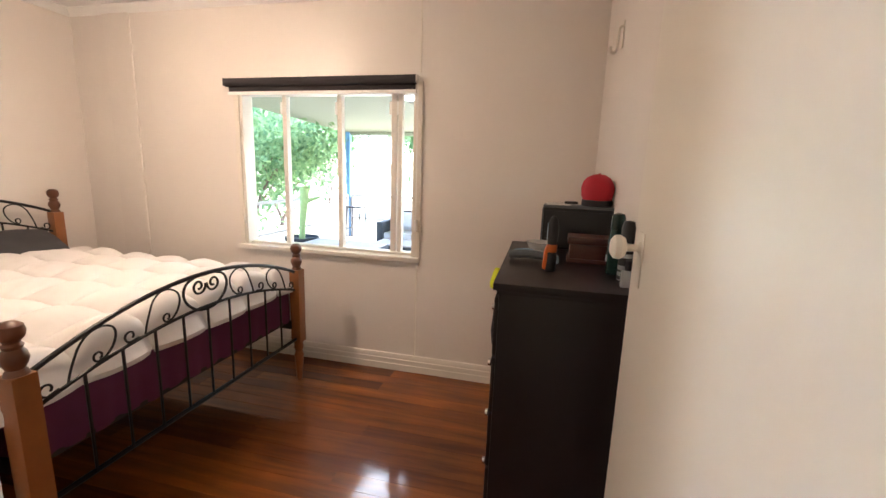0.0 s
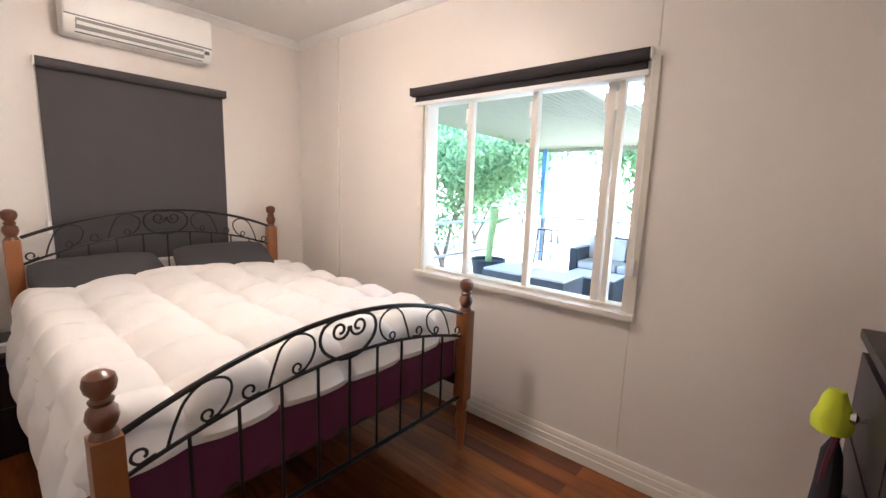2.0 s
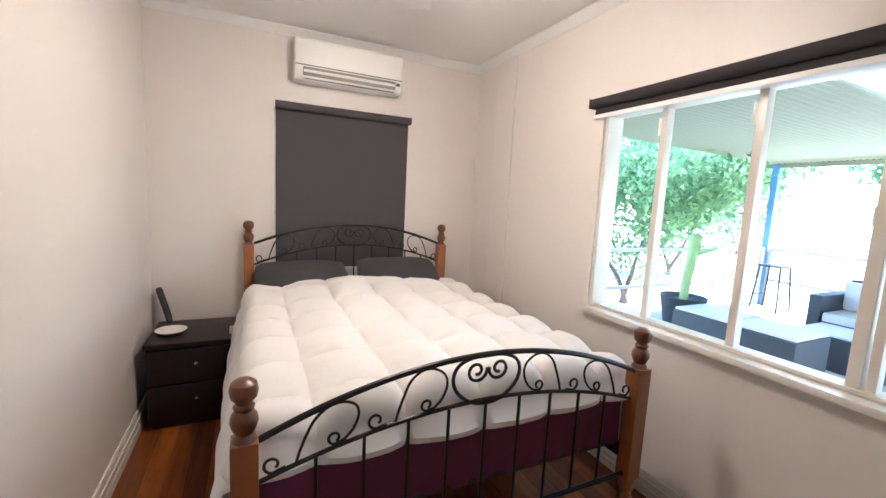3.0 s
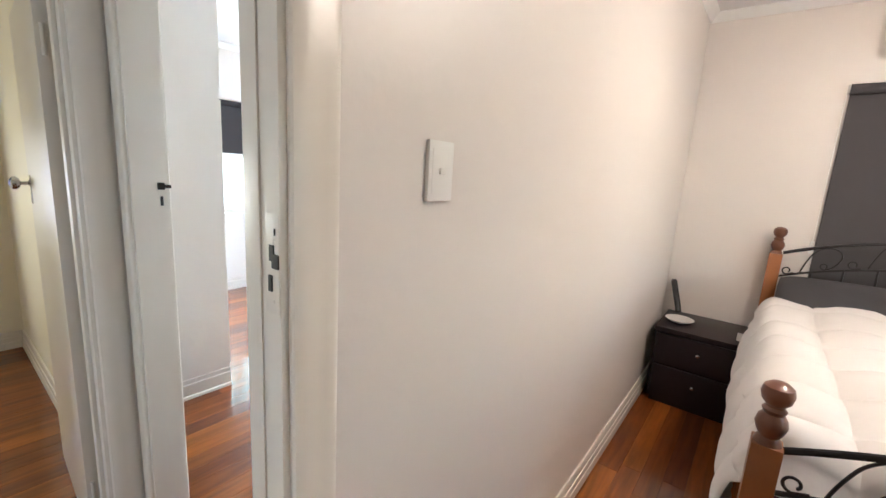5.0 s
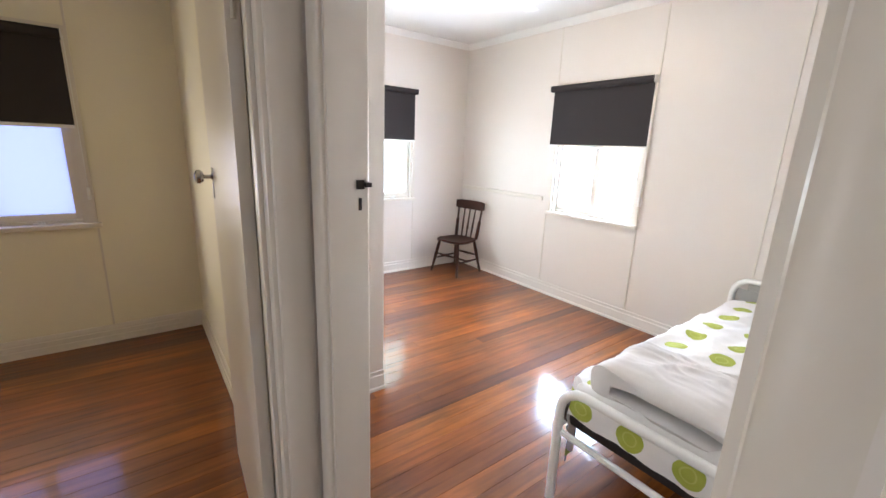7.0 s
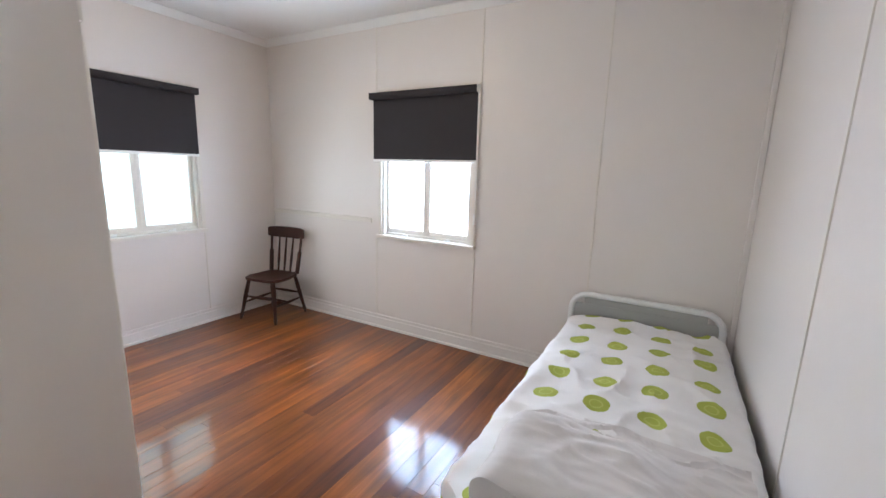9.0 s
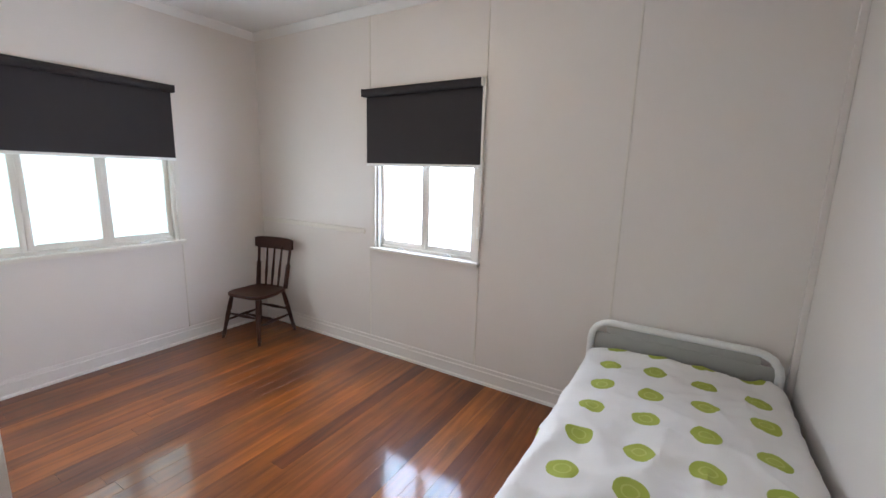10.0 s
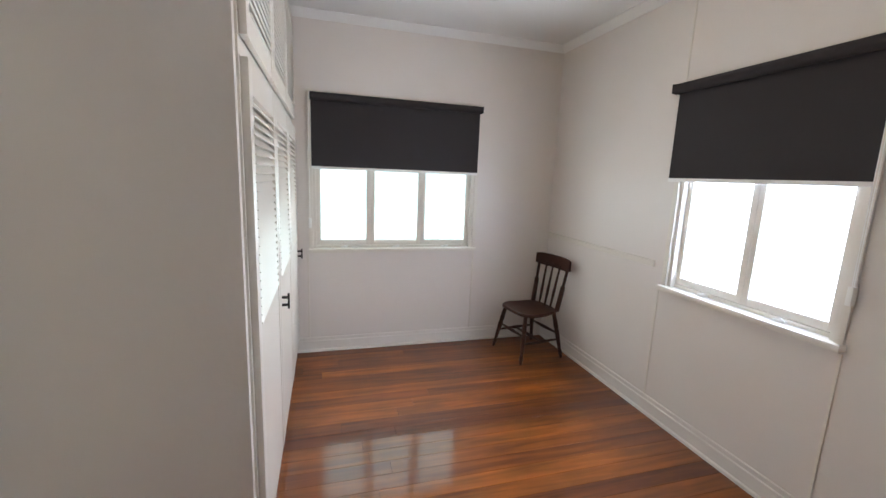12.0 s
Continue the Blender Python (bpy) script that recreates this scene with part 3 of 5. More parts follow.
def roller_blind(m, w, top, drop, label, chain=1, cloth="blind"):
    """A roller blind on a wall: local x along the wall, -y into the room."""
    ob = thing("roller_blind", label, "blind", m, "charcoal roller blinds")
    bm = bmesh.new()
    tube(bm, [(-w / 2 + 0.006, -0.042, top - 0.032), (w / 2 - 0.006, -0.042, top - 0.032)], 0.030, 20)
    part("roll", bm, M[cloth], ob)
    for s in (-1, 1):
        part("bracket", box((s * (w / 2 - 0.003) - 0.003, -0.068, top - 0.058), (s * (w / 2 - 0.003) + 0.003, 0, top - 0.004), 0.0015), M["white"] if s == chain else M[cloth], ob, "end bracket")
    if drop > 0.12:
        part("fabric", box((-w / 2 + 0.012, -0.0168, top - drop + 0.02), (w / 2 - 0.012, -0.0152, top - 0.03)), M[cloth], ob)
        part("bottom_bar", box((-w / 2 + 0.012, -0.022, top - drop), (w / 2 - 0.012, -0.010, top - drop + 0.022), 0.003), M["white"], ob, "pale bottom bar")
    else:
        part("fabric", box((-w / 2 + 0.02, -0.03, top - 0.095), (w / 2 - 0.02, -0.022, top - 0.05), 0.002), M[cloth], ob)
        part("bottom_bar", box((-w / 2 + 0.012, -0.034, top - 0.118), (w / 2 - 0.012, -0.018, top - 0.095), 0.003), M["white"], ob, "cream bottom bar")
    bm = bmesh.new()
    x = chain * (w / 2 + 0.004)
    for dy in (-0.055, -0.035):
        tube(bm, [(x, dy, top - 0.04), (x, dy * 0.6 - 0.006, top - 0.98)], 0.0018, 5)
    add_box(bm, (x - 0.01, -0.045, top - 1.06), (x + 0.01, -0.012, top - 0.98), 0.004)
    part("chain", bm, M["white"], ob, "bead chain with tensioner")
    return ob


def on_wall(x, y, turn):
    return pose(x, y, 0, 0, 0, turn)


W3 = WIN_S[1] - WIN_S[0]
window("window_1", on_wall((WIN_S[0] + WIN_S[1]) / 2, BS, 180), W3, WIN_S[2], WIN_S[3], 3, "white timber casement window with three frosted panes", M["frost"], cw=0.036, over=0.038)
window("window_2", on_wall(BW, (WIN_W[0] + WIN_W[1]) / 2, 90), WIN_W[1] - WIN_W[0], WIN_W[2], WIN_W[3], 2, "white timber casement window with two frosted panes", M["frost_w"], cw=0.036, over=0.042)
window("window_3", on_wall((WIN_C[0] + WIN_C[1]) / 2, CS, 180), WIN_C[1] - WIN_C[0], WIN_C[2], WIN_C[3], 3, "cream timber casement window with frosted panes", M["frost_c"])
roller_blind(on_wall(-2.196, BS, 180), 1.432, 2.137, 0.585, "charcoal roller blind half drawn over the casement window", -1)
roller_blind(on_wall(BW, -2.03, 90), 1.034, 2.135, 0.58, "charcoal roller blind half drawn beside the batten", 1)
roller_blind(on_wall(0.80, CS, 180), 1.50, 2.125, 0.595, "charcoal roller blind half drawn in the room beyond the hall", 1)
roller_blind(on_wall(AW, 1.715, 90), 1.08, 2.185, 1.30, "grey roller blind fully drawn above the iron bedhead", -1, "blind_grey")
roller_blind(on_wall(-1.562, NY, 0), 1.512, 2.158, 0.09, "charcoal roller blind rolled up to its tube", 1)

# an unseen glazed door, added so that light can enter the hall
hd = thing("door_4_added", "unseen cream timber door with frosted glass, added to light the hall", "door", kind="structure")
for y0, y1 in ((-0.60, -0.52), (0.06, 0.14)):
    part("stile", box((1.63, y0, 0.0), (1.67, y1, DH), 0.003), M["trim"], hd)
for z0, z1 in ((0.0, 0.15), (1.97, DH)):
    part("rail", box((1.631, -0.52, z0), (1.669, 0.06, z1), 0.003), M["trim"], hd)
part("pane", box((1.647, -0.52, 0.15), (1.653, 0.06, 1.97)), M["frost_h"], hd, "frosted glass").visible_shadow = False
# slab added out of view to stop direct sun entering the hall
structure("porch_sun_block", box((1.701, -1.0, 2.2), (3.3, 1.8, 2.26), 0.004), M["roof"], "unseen flat slab added to keep the sun off the hall door", "roof")

# the open window to the patio
wn4 = thing("window_4", "cream timber window with slim bars open to the patio", "window", pose(0, NY, 0), kind="structure")
a, b, z0, z1 = WIN_N
part("window_sill", box((a - 0.036, -0.045, z0 - 0.03), (b + 0.045, 0.03, z0 + 0.002), 0.006), M["trim"], wn4)
for s0, s1 in ((a - 0.035, a), (b, b + 0.045)):
    part("casing", box((s0, -0.016, z0 + 0.002), (s1, 0, z1 + 0.05), 0.003), M["trim"], wn4)
part("casing", box((a, -0.016, z1), (b, 0, z1 + 0.05), 0.003), M["trim"], wn4)
for s0, s1 in ((a, a + 0.022), (b - 0.022, b)):
    part("window_frame", box((s0, 0, z0 + 0.002), (s1, 0.118, z1), 0.002), M["trim"], wn4)
part("window_frame", box((a + 0.022, 0, z1 - 0.022), (b - 0.022, 0.118, z1), 0.002), M["trim"], wn4)
part("window_frame", box((a + 0.022, 0.031, z0 + 0.002), (b - 0.022, 0.118, z0 + 0.02), 0.002), M["trim"], wn4)
for x, w in ((-1.885, 0.034), (-1.428, 0.036), (-0.955, 0.03), (-1.003, 0.042)):
    bar = part("mullion", box((x - w / 2, 0.05, z0 + 0.02), (x + w / 2, 0.10, z1 - 0.022), 0.003), M["trim"], wn4)
    part("hinge", box((x - w / 2 - 0.008, 0.06, 1.50), (x - w / 2, 0.075, 1.57), 0.002), M["white"], bar, "small painted hinge")
    part("catch", box((x - w / 2 - 0.016, 0.05, z1 - 0.16), (x - w / 2, 0.065, z1 - 0.07), 0.003), M["white"], bar, "small painted catch")


# ---- light switch, air conditioner, fans ----
sw = thing("light_switch", "white plastic light switch on the cream wall", "switch", pose(-0.807, AS, 1.507))
part("plate", box((-0.038, 0, -0.058), (0.038, 0.009, 0.058), 0.003), M["white"], sw)
part("insert", box((-0.028, 0.009, -0.044), (0.028, 0.0100, 0.044), 0.0005), M["white"], sw)
part("rocker", box((-0.008, 0.0100, -0.006), (0.008, 0.0145, 0.006), 0.002), M["white"], sw)

ac = thing("air_conditioner", "cream split air conditioner high on the wall", "air conditioner", pose(AW, 1.712, 2.335))
bm = bmesh.new()
sweep(bm, [(0, 0), (0.14, 0), (0.175, 0.03), (0.19, 0.085), (0.19, 0.26), (0.17, 0.285), (0, 0.285)], (0, -0.405, 0), (0, 0.405, 0), (1, 0, 0))
bmesh.ops.bevel(bm, geom=bm.edges[:], offset=0.006, segments=2, affect="EDGES", clamp_overlap=True)
part("body", bm, M["white"], ac)
part("front_panel", box((0.1905, -0.40, 0.095), (0.2, 0.40, 0.262), 0.004), M["white"], ac)
bm = bmesh.new()
sweep(bm, [(0.160, 0.014), (0.166, 0.008), (0.197, 0.056), (0.192, 0.062)], (0, -0.345, 0), (0, 0.345, 0), (1, 0, 0))
part("louvre", bm, M["white"], ac)
# solid grey pieces draw the shade of the outlet recess and its slots
part("outlet", box((0.150, -0.35, 0.022), (0.1885, 0.35, 0.084), 0.003), M["vent_shade"], ac, "grey block for the shade inside the air outlet")
for z, x in ((0.092, 0.1912), (0.007, 0.152)):
    part("slot", box((x - 0.004, -0.35 if z < 0.05 else -0.40, z - 0.003), (x + 0.001, 0.35 if z < 0.05 else 0.40, z + 0.003)), M["grey"], ac, "grey strip for the shade in an air slot")
part("display", box((0.178, 0.355, 0.05), (0.192, 0.385, 0.072), 0.002), M["grey"], ac, "small display")


def ceiling_fan(m, lit, label, turn=0):
    ob = thing("ceiling_fan", label, "ceiling fan", m)
    bm = bmesh.new()
    lathe(bm, [(0.06, 0), (0.06, -0.02), (0.045, -0.045), (0.013, -0.05), (0.013, -0.11)])
    part("rod", bm, M["white"], ob)
    bm = bmesh.new()
    lathe(bm, [(0.03, -0.105), (0.085, -0.12), (0.105, -0.145), (0.105, -0.16), (0.08, -0.172), (0.06, -0.178)])
    part("motor", bm, M["white"], ob)
    for k in range(4):
        r = pose(0, 0, 0, 0, 0, 90 * k + turn)
        bm = bmesh.new()
        tube(bm, [(0.09, 0, -0.155), (0.17, 0, -0.15)], 0.009, 6)
        add_box(bm, (0.15, -0.055, -0.152), (0.60, 0.055, -0.145), 0.002)
        part("blade", bm, M["white"], ob, at=r)
    bm = bmesh.new()
    lathe(bm, [(0.062, -0.178), (0.075, -0.19)])
    part("lamp_ring", bm, M["steel"], ob, "metal lamp ring")
    bm = bmesh.new()
    lathe(bm, [(0.078, -0.19), (0.088, -0.205), (0.08, -0.232), (0.05, -0.25), (0.01, -0.257)])
    part("lamp_bowl", bm, lit, ob, "lit opal glass bowl")
    return ob


ceiling_fan(pose(-2.31, -1.985, H), M["lamp_b"], "white ceiling fan with a lit lamp over the bare floor", 20)
ceiling_fan(pose(-2.1, 1.68, H), M["lamp_a"], "white ceiling fan with a warm lamp over the bed", 70)


# ---- iron and timber double bed ----
def spiral(cy, cz, r0, r1, a0, a1, n=22):
    return [(0, cy + (r0 + (r1 - r0) * k / n) * math.cos(radians(a0 + (a1 - a0) * k / n)), cz + (r0 + (r1 - r0) * k / n) * math.sin(radians(a0 + (a1 - a0) * k / n))) for k in range(n + 1)]


def bed_post(name_h, y, x, ob):
    """A square post with a turned ball finial and a turned foot."""
    bm = bmesh.new()
    h = name_h - 0.18
    add_box(bm, (-0.036, -0.036, 0.30), (0.036, 0.036, h), 0.004)
    lathe(bm, [(0.016, 0), (0.021, 0.015), (0.026, 0.1), (0.033, 0.2), (0.024, 0.23), (0.034, 0.255), (0.03, 0.28), (0.034, 0.3)], seg=18)
    post = part("post", bm, M["timber"], ob, at=pose(x, y, 0))
    bm = bmesh.new()
    lathe(bm, [(0.034, h), (0.030, h + 0.012), (0.024, h + 0.02), (0.032, h + 0.035), (0.038, h + 0.055), (0.034, h + 0.075), (0.024, h + 0.088), (0.027, h + 0.094), (0.029, h + 0.1), (0.022, h + 0.108),
               (0.022, h + 0.112), (0.034, h + 0.126), (0.0385, h + 0.146), (0.034, h + 0.166), (0.02, h + 0.177), (0.004, h + 0.18)], seg=20)
    part("finial", bm, M["timber_shade"], post, "turned finial with backlit shade put into its colour")
    return post


def arch(y, half, z_side, rise):
    u = y / half
    return z_side + rise * (1 - u * u)


def iron_end(ob, x, z_top, rise, z_low, low_rise, z_bot, half=0.75):
    """Arched bars, verticals and scrolls between two posts; y counts from the bed's middle."""
    c = 1.783
    def curve(fn, n=28):
        return [(x, c - half + 2 * half * k / n, fn(-half + 2 * half * k / n)) for k in range(n + 1)]
    def bar(name, pts, r, seg=7):
        bm = bmesh.new()
        tube(bm, pts, r, seg)
        part(name, bm, M["iron"], ob)
    top = lambda y: arch(y, half, z_top, rise)
    low = lambda y: arch(y, half, z_low, low_rise)
    bar("top_bar", curve(top), 0.0105, 8)
    bar("curved_bar", curve(low), 0.0075)
    bar("bottom_bar", [(x, c - half, z_bot), (x, c + half, z_bot)], 0.0115)
    for k in range(-4, 5):
        y = k * 0.148
        bar("upright", [(x, c + y, z_bot), (x, c + y, low(y))], 0.0062, 6)
    def curl(pts, r=0.0046):
        bar("scroll", [(x + q[0], c + q[1], q[2]) for q in pts], r, 6)
    for s in (-1, 1):
        # the two scrolls of the heart and its ring
        zc = top(0) - 0.058
        curl([(q[0], s * q[1], q[2]) for q in spiral(0.046, zc, 0.043, 0.012, 170, 640)], 0.0062)
        curl(smooth([(0, s * y, z) for y, z in ((0.0, top(0) - 0.006), (0.06, top(0.06) - 0.006), (0.118, zc + 0.028), (0.138, zc - 0.02), (0.118, zc - 0.072), (0.06, low(0) - 0.004), (0.0, low(0) - 0.016))], 3), 0.0068)
        # tall hoops whose inner leg ends in a small scroll on the lower bar
        for y0, y1 in ((0.158, 0.342), (0.462, 0.648)):
            def at(y, h):
                return (0, s * y, low(y) + 0.006 + h * (top(y) - low(y) - 0.014))
            end = spiral(y0 + 0.075, low(y0 + 0.075) + 0.030, 0.011, 0.021, 250, -90, 18)
            curl([(q[0], s * q[1], q[2]) for q in end] + smooth([at(y0 + 0.045, 0.05), at(y0 + 0.018, 0.22), at(y0 + 0.002, 0.50), at(y0 + 0.012, 0.76), at(y0 + 0.05, 0.95),
                 at(y0 + 0.095, 0.99), at(y0 + 0.135, 0.83), at(y1 - 0.026, 0.52), at(y1 - 0.010, 0.24), at(y1, 0.0)]))
            end = spiral(y1 + 0.066, low(y1 + 0.066) + 0.033, 0.013, 0.026, 230, -90, 18)
            curl([(q[0], s * q[1], q[2]) for q in end] + [at(y1 + 0.03, 0.02)])


bed = thing("double_bed", "black iron double bed with honey timber posts", "bed")
for y in (0.997, 2.569):
    bed_post(1.005, y, -1.553, bed)
    bed_post(1.285, y, -3.70, bed)
iron_end(bed, -1.553, 0.815, 0.165, 0.685, 0.125, 0.325)
iron_end(bed, -3.70, 1.115, 0.15, 0.955, 0.15, 0.45)
for y in (1.02, 2.52):
    part("side_rail", box((-3.68, y, 0.40), (-1.58, y + 0.025, 0.46), 0.003), M["iron"], bed)
part("slat_base", box((-3.66, 1.05, 0.445), (-1.60, 2.515, 0.465)), M["dark_slat"], bed)

val = bmesh.new()
pts = [(-3.62, 1.035), (-1.60, 1.035), (-1.60, 2.53), (-3.62, 2.53)]
rows = []
for z, flare in ((0.69, 0.0), (0.57, 0.004), (0.455, 0.010)):
    row = []
    for i in range(4):
        p, q = Vector(pts[i]), Vector(pts[(i + 1) % 4])
        nrm = Vector((q - p).yx).normalized()
        nrm = Vector((nrm.x, -nrm.y))
        for k in range(40):
            w = p.lerp(q, k / 40) + nrm * (flare * math.sin(k * 2.1 + i))
            row.append(val.verts.new((w.x, w.y, z + 0.006 * math.sin(k * 0.9))))
    rows.append(row)
for p, q in zip(rows, rows[1:]):
    for i in range(len(p)):
        val.faces.new((p[i], p[(i + 1) % len(p)], q[(i + 1) % len(p)], q[i]))
thicken(val, 0.003)
valance = tagged(part("bed_valance", val, M["purple"]), "deep purple fabric valance round the bed base", "bed linen")
tagged(part("mattress", box((-3.60, 1.05, 0.466), (-1.615, 2.515, 0.71), 0.05), M["sheet"]), "white mattress on the iron bed", "mattress")


def draped(x0, x1, y0, y1, top, drops, puff, nx=110, ny=110, cell=0.32, crown=0.05, seed=0.0, corner=0.09, calm=-99.0):
    """A cover over a bed: crowned, quilted into puffs, falling over its edges by drops (x0, x1, y0, y1)."""
    bm = bmesh.new()
    dx0, dx1, dy0, dy1 = drops
    grid = []
    def fold(s, lo, hi, d_lo, d_hi):
        """Where an arc length goes: the place along the axis, and how far it has fallen."""
        if s < lo:
            over = lo - s
            r = min(1.0, over / (corner * 1.57))
            return lo - corner * math.sin(r * 1.57), corner * (1 - math.cos(r * 1.57)) + max(0, over - corner * 1.57)
        if s > hi:
            over = s - hi
            r = min(1.0, over / (corner * 1.57))
            return hi + corner * math.sin(r * 1.57), corner * (1 - math.cos(r * 1.57)) + max(0, over - corner * 1.57)
        return s, 0.0
    X0, X1, Y0, Y1 = x0 + corner, x1 - corner, y0 + corner, y1 - corner
    for i in range(nx + 1):
        row = []
        u = (X0 - dx0) + (X1 + dx1 - X0 + dx0) * i / nx
        for j in range(ny + 1):
            v = (Y0 - dy0) + (Y1 + dy1 - Y0 + dy0) * j / ny
            x, fx = fold(u, X0, X1, dx0, dx1)
            y, fy = fold(v, Y0, Y1, dy0, dy1)
            fall = max(fx, fy) + 0.25 * min(fx, fy)
            mid = (1 - ((y - (y0 + y1) / 2) / ((y1 - y0) / 2)) ** 2)
            q = (abs(math.sin(math.pi * u / cell)) * abs(math.sin(math.pi * v / cell))) ** 0.5
            rough = noise.noise((u * 5 + seed, v * 5, 0.3)) * 0.010 + noise.noise((u * 13, v * 13 + seed, 1.7)) * 0.006
            rough += (0.009 * abs(noise.noise((u * 7 + 3, v * 22, seed))) + 0.007 * abs(noise.noise((u * 24, v * 8, seed + 4)))) * (1 - q)
            lift = puff * q * (1 - 0.85 * max(0.0, min(1.0, (calm - u) / 0.25))) + rough
            side = 1 if fall > corner * 0.8 else 0
            z = top - fall + crown * mid * (1 - min(1, fall / corner)) + (lift if not side else 0)
            if side:
                wob = lift * 0.9 + 0.012 * math.sin(u * 17 + seed) * (fall if fy >= fx else 0) + 0.010 * math.sin(v * 19) * (fall if fx > fy else 0)
                if fy >= fx:
                    y += (wob if v > Y0 else -wob)
                else:
                    x += (wob if u > X0 else -wob)
            row.append(bm.verts.new((x, y, z)))
        grid.append(row)
    for i in range(nx):
        for j in range(ny):
            bm.faces.new((grid[i][j], grid[i + 1][j], grid[i + 1][j + 1], grid[i][j + 1]))
    thicken(bm, 0.012)
    return bm


def duvet_cloth(*args, **more):
    """The duvet, lifted where it lies over the pillows."""
    bm = draped(*args, **more)
    for v in bm.verts:
        k = max(0.0, min(1.0, (-3.05 - v.co.x) / 0.40))
        v.co.z += 0.055 * k * k * (3 - 2 * k) * (1 if v.co.z > 0.6 else 0.3)
    return bm


duvet = part("duvet", duvet_cloth(-3.55, -1.605, 0.955, 2.60, 0.775, (0.02, 0.155, 0.48, 0.40), 0.07, nx=180, ny=180, cell=0.30, calm=-3.2), M["sheet"])
tagged(duvet, "puffy white quilted duvet spread over the bed", "duvet")


def pillow(at, w=0.68, d=0.42, h=0.15):
    bm = bmesh.new()
    n, m = 26, 18
    sides = []
    for sgn in (1, -1):
        g = []
        for i in range(n + 1):
            row = []
            for j in range(m + 1):
                u, v = -1 + 2 * i / n, -1 + 2 * j / m
                k = max(0, (1 - u ** 4) * (1 - v ** 4)) ** 0.55
                z = sgn * (0.012 + h / 2 * k) + 0.006 * noise.noise((u * 3, v * 3, sgn * 2.0))
                pinch = 1 - 0.06 * (u * u * v * v)
                row.append(bm.verts.new((u * w / 2 * pinch, v * d / 2 * pinch, z)))
            g.append(row)
        for i in range(n):
            for j in range(m):
                f = (g[i][j], g[i + 1][j], g[i + 1][j + 1], g[i][j + 1])
                bm.faces.new(f if sgn > 0 else f[::-1])
        sides.append(g)
    rim = lambda g: [g[i][0] for i in range(n + 1)] + [g[n][j] for j in range(1, m + 1)] + [g[i][m] for i in range(n - 1, -1, -1)] + [g[0][j] for j in range(m - 1, 0, -1)]
    p, q = rim(sides[0]), rim(sides[1])
    for k in range(len(p)):
        bm.faces.new((p[k], p[(k + 1) % len(p)], q[(k + 1) % len(p)], q[k]))
    ob = part("pillow", bm, M["pillow"], at=at)
    return tagged(ob, "charcoal grey pillow leaning against the iron bedhead", "pillow", "pillows on the double bed")


pillow(pose(-3.50, 1.37, 0.850, 29, 0, 92))
pillow(pose(-3.50, 2.12, 0.865, 30, 0, 88))


# ---- bedside cabinet ----
ns = thing("bedside_cabinet", "black-stained wooden bedside cabinet with two drawers", "cabinet", pose(-3.47, 0.69, 0))
part("body", box((-0.235, -0.255, 0.04), (0.235, 0.285, 0.53), 0.003), M["black"], ns)
part("top", box((-0.24, -0.265, 0.53), (0.262, 0.295, 0.56), 0.005), M["black"], ns)
part("plinth", box((-0.22, -0.24, 0), (0.215, 0.27, 0.04)), M["black"], ns)
for z in (0.07, 0.30):
    d = part("drawer", box((0.2355, -0.245, z), (0.252, 0.275, z + 0.215), 0.003), M["black"], ns)
    bm = bmesh.new()
    lathe(bm, [(0.005, 0), (0.005, 0.012), (0.013, 0.018), (0.011, 0.026), (0.002, 0.028)], pose(0.252, 0.01, z + 0.125, 0, 90, 0), 12)
    part("knob", bm, M["steel"], d, "small metal knob")
dish = thing("dish", "white shallow dish on the bedside cabinet", "dish", pose(-3.42, 0.54, 0.56))
bm = bmesh.new()
lathe(bm, [(0.045, 0), (0.06, 0.006), (0.088, 0.024), (0.092, 0.026), (0.088, 0.028), (0.058, 0.011), (0.002, 0.008)], seg=28)
part("bowl", bm, M["paper"], dish)
bm = bmesh.new()
tube(bm, [(-3.64, 0.50, 0.572), (-3.665, 0.485, 0.62), (-3.75, 0.425, 0.775), (-3.757, 0.42, 0.79)], [0.019, 0.021, 0.021, 0.017], 12)
tagged(part("torch", bm, M["case"]), "black tubular torch leaning against the wall", "torch")
tagged(part("candle", box((-3.36, 0.88, 0.5605), (-3.30, 0.94, 0.60), 0.006), M["paper"]), "small cream square candle beside the bed", "candle")


# ---- chest of drawers and the things on it ----
ch = thing("chest_of_drawers", "tall black-stained wooden chest of drawers", "chest", pose(-0.075, 1.38, 0))
part("body", box((0.02, 0.02, 0.06), (0.43, 0.88, 1.135), 0.003), M["black"], ch)
bm = bmesh.new()
add_box(bm, (0.0, 0.0, 1.15), (0.435, 0.90, 1.175), 0.006)
add_box(bm, (0.012, 0.012, 1.135), (0.435, 0.888, 1.1495), 0.004)
part("top", bm, M["black"], ch)
part("plinth", box((0.035, 0.03, 0), (0.42, 0.87, 0.06)), M["black"], ch)
for k in range(5):
    z = 0.08 + k * 0.21
    for y0, y1 in (((0.03, 0.445), (0.455, 0.87)) if k == 4 else ((0.03, 0.87),)):
        d = part("drawer", box((0.006, y0, z), (0.0195, y1, z + 0.2), 0.003), M["black"], ch)
        for y in ([(y0 + y1) / 2] if k == 4 else [0.2, 0.7]):
            bm = bmesh.new()
            lathe(bm, [(0.006, 0), (0.006, 0.012), (0.015, 0.018), (0.012, 0.027), (0.002, 0.029)], pose(0.006, y, z + 0.1, 0, -90, 0), 12)
            part("knob", bm, M["steel"], d, "small metal knob")
T = 1.1755
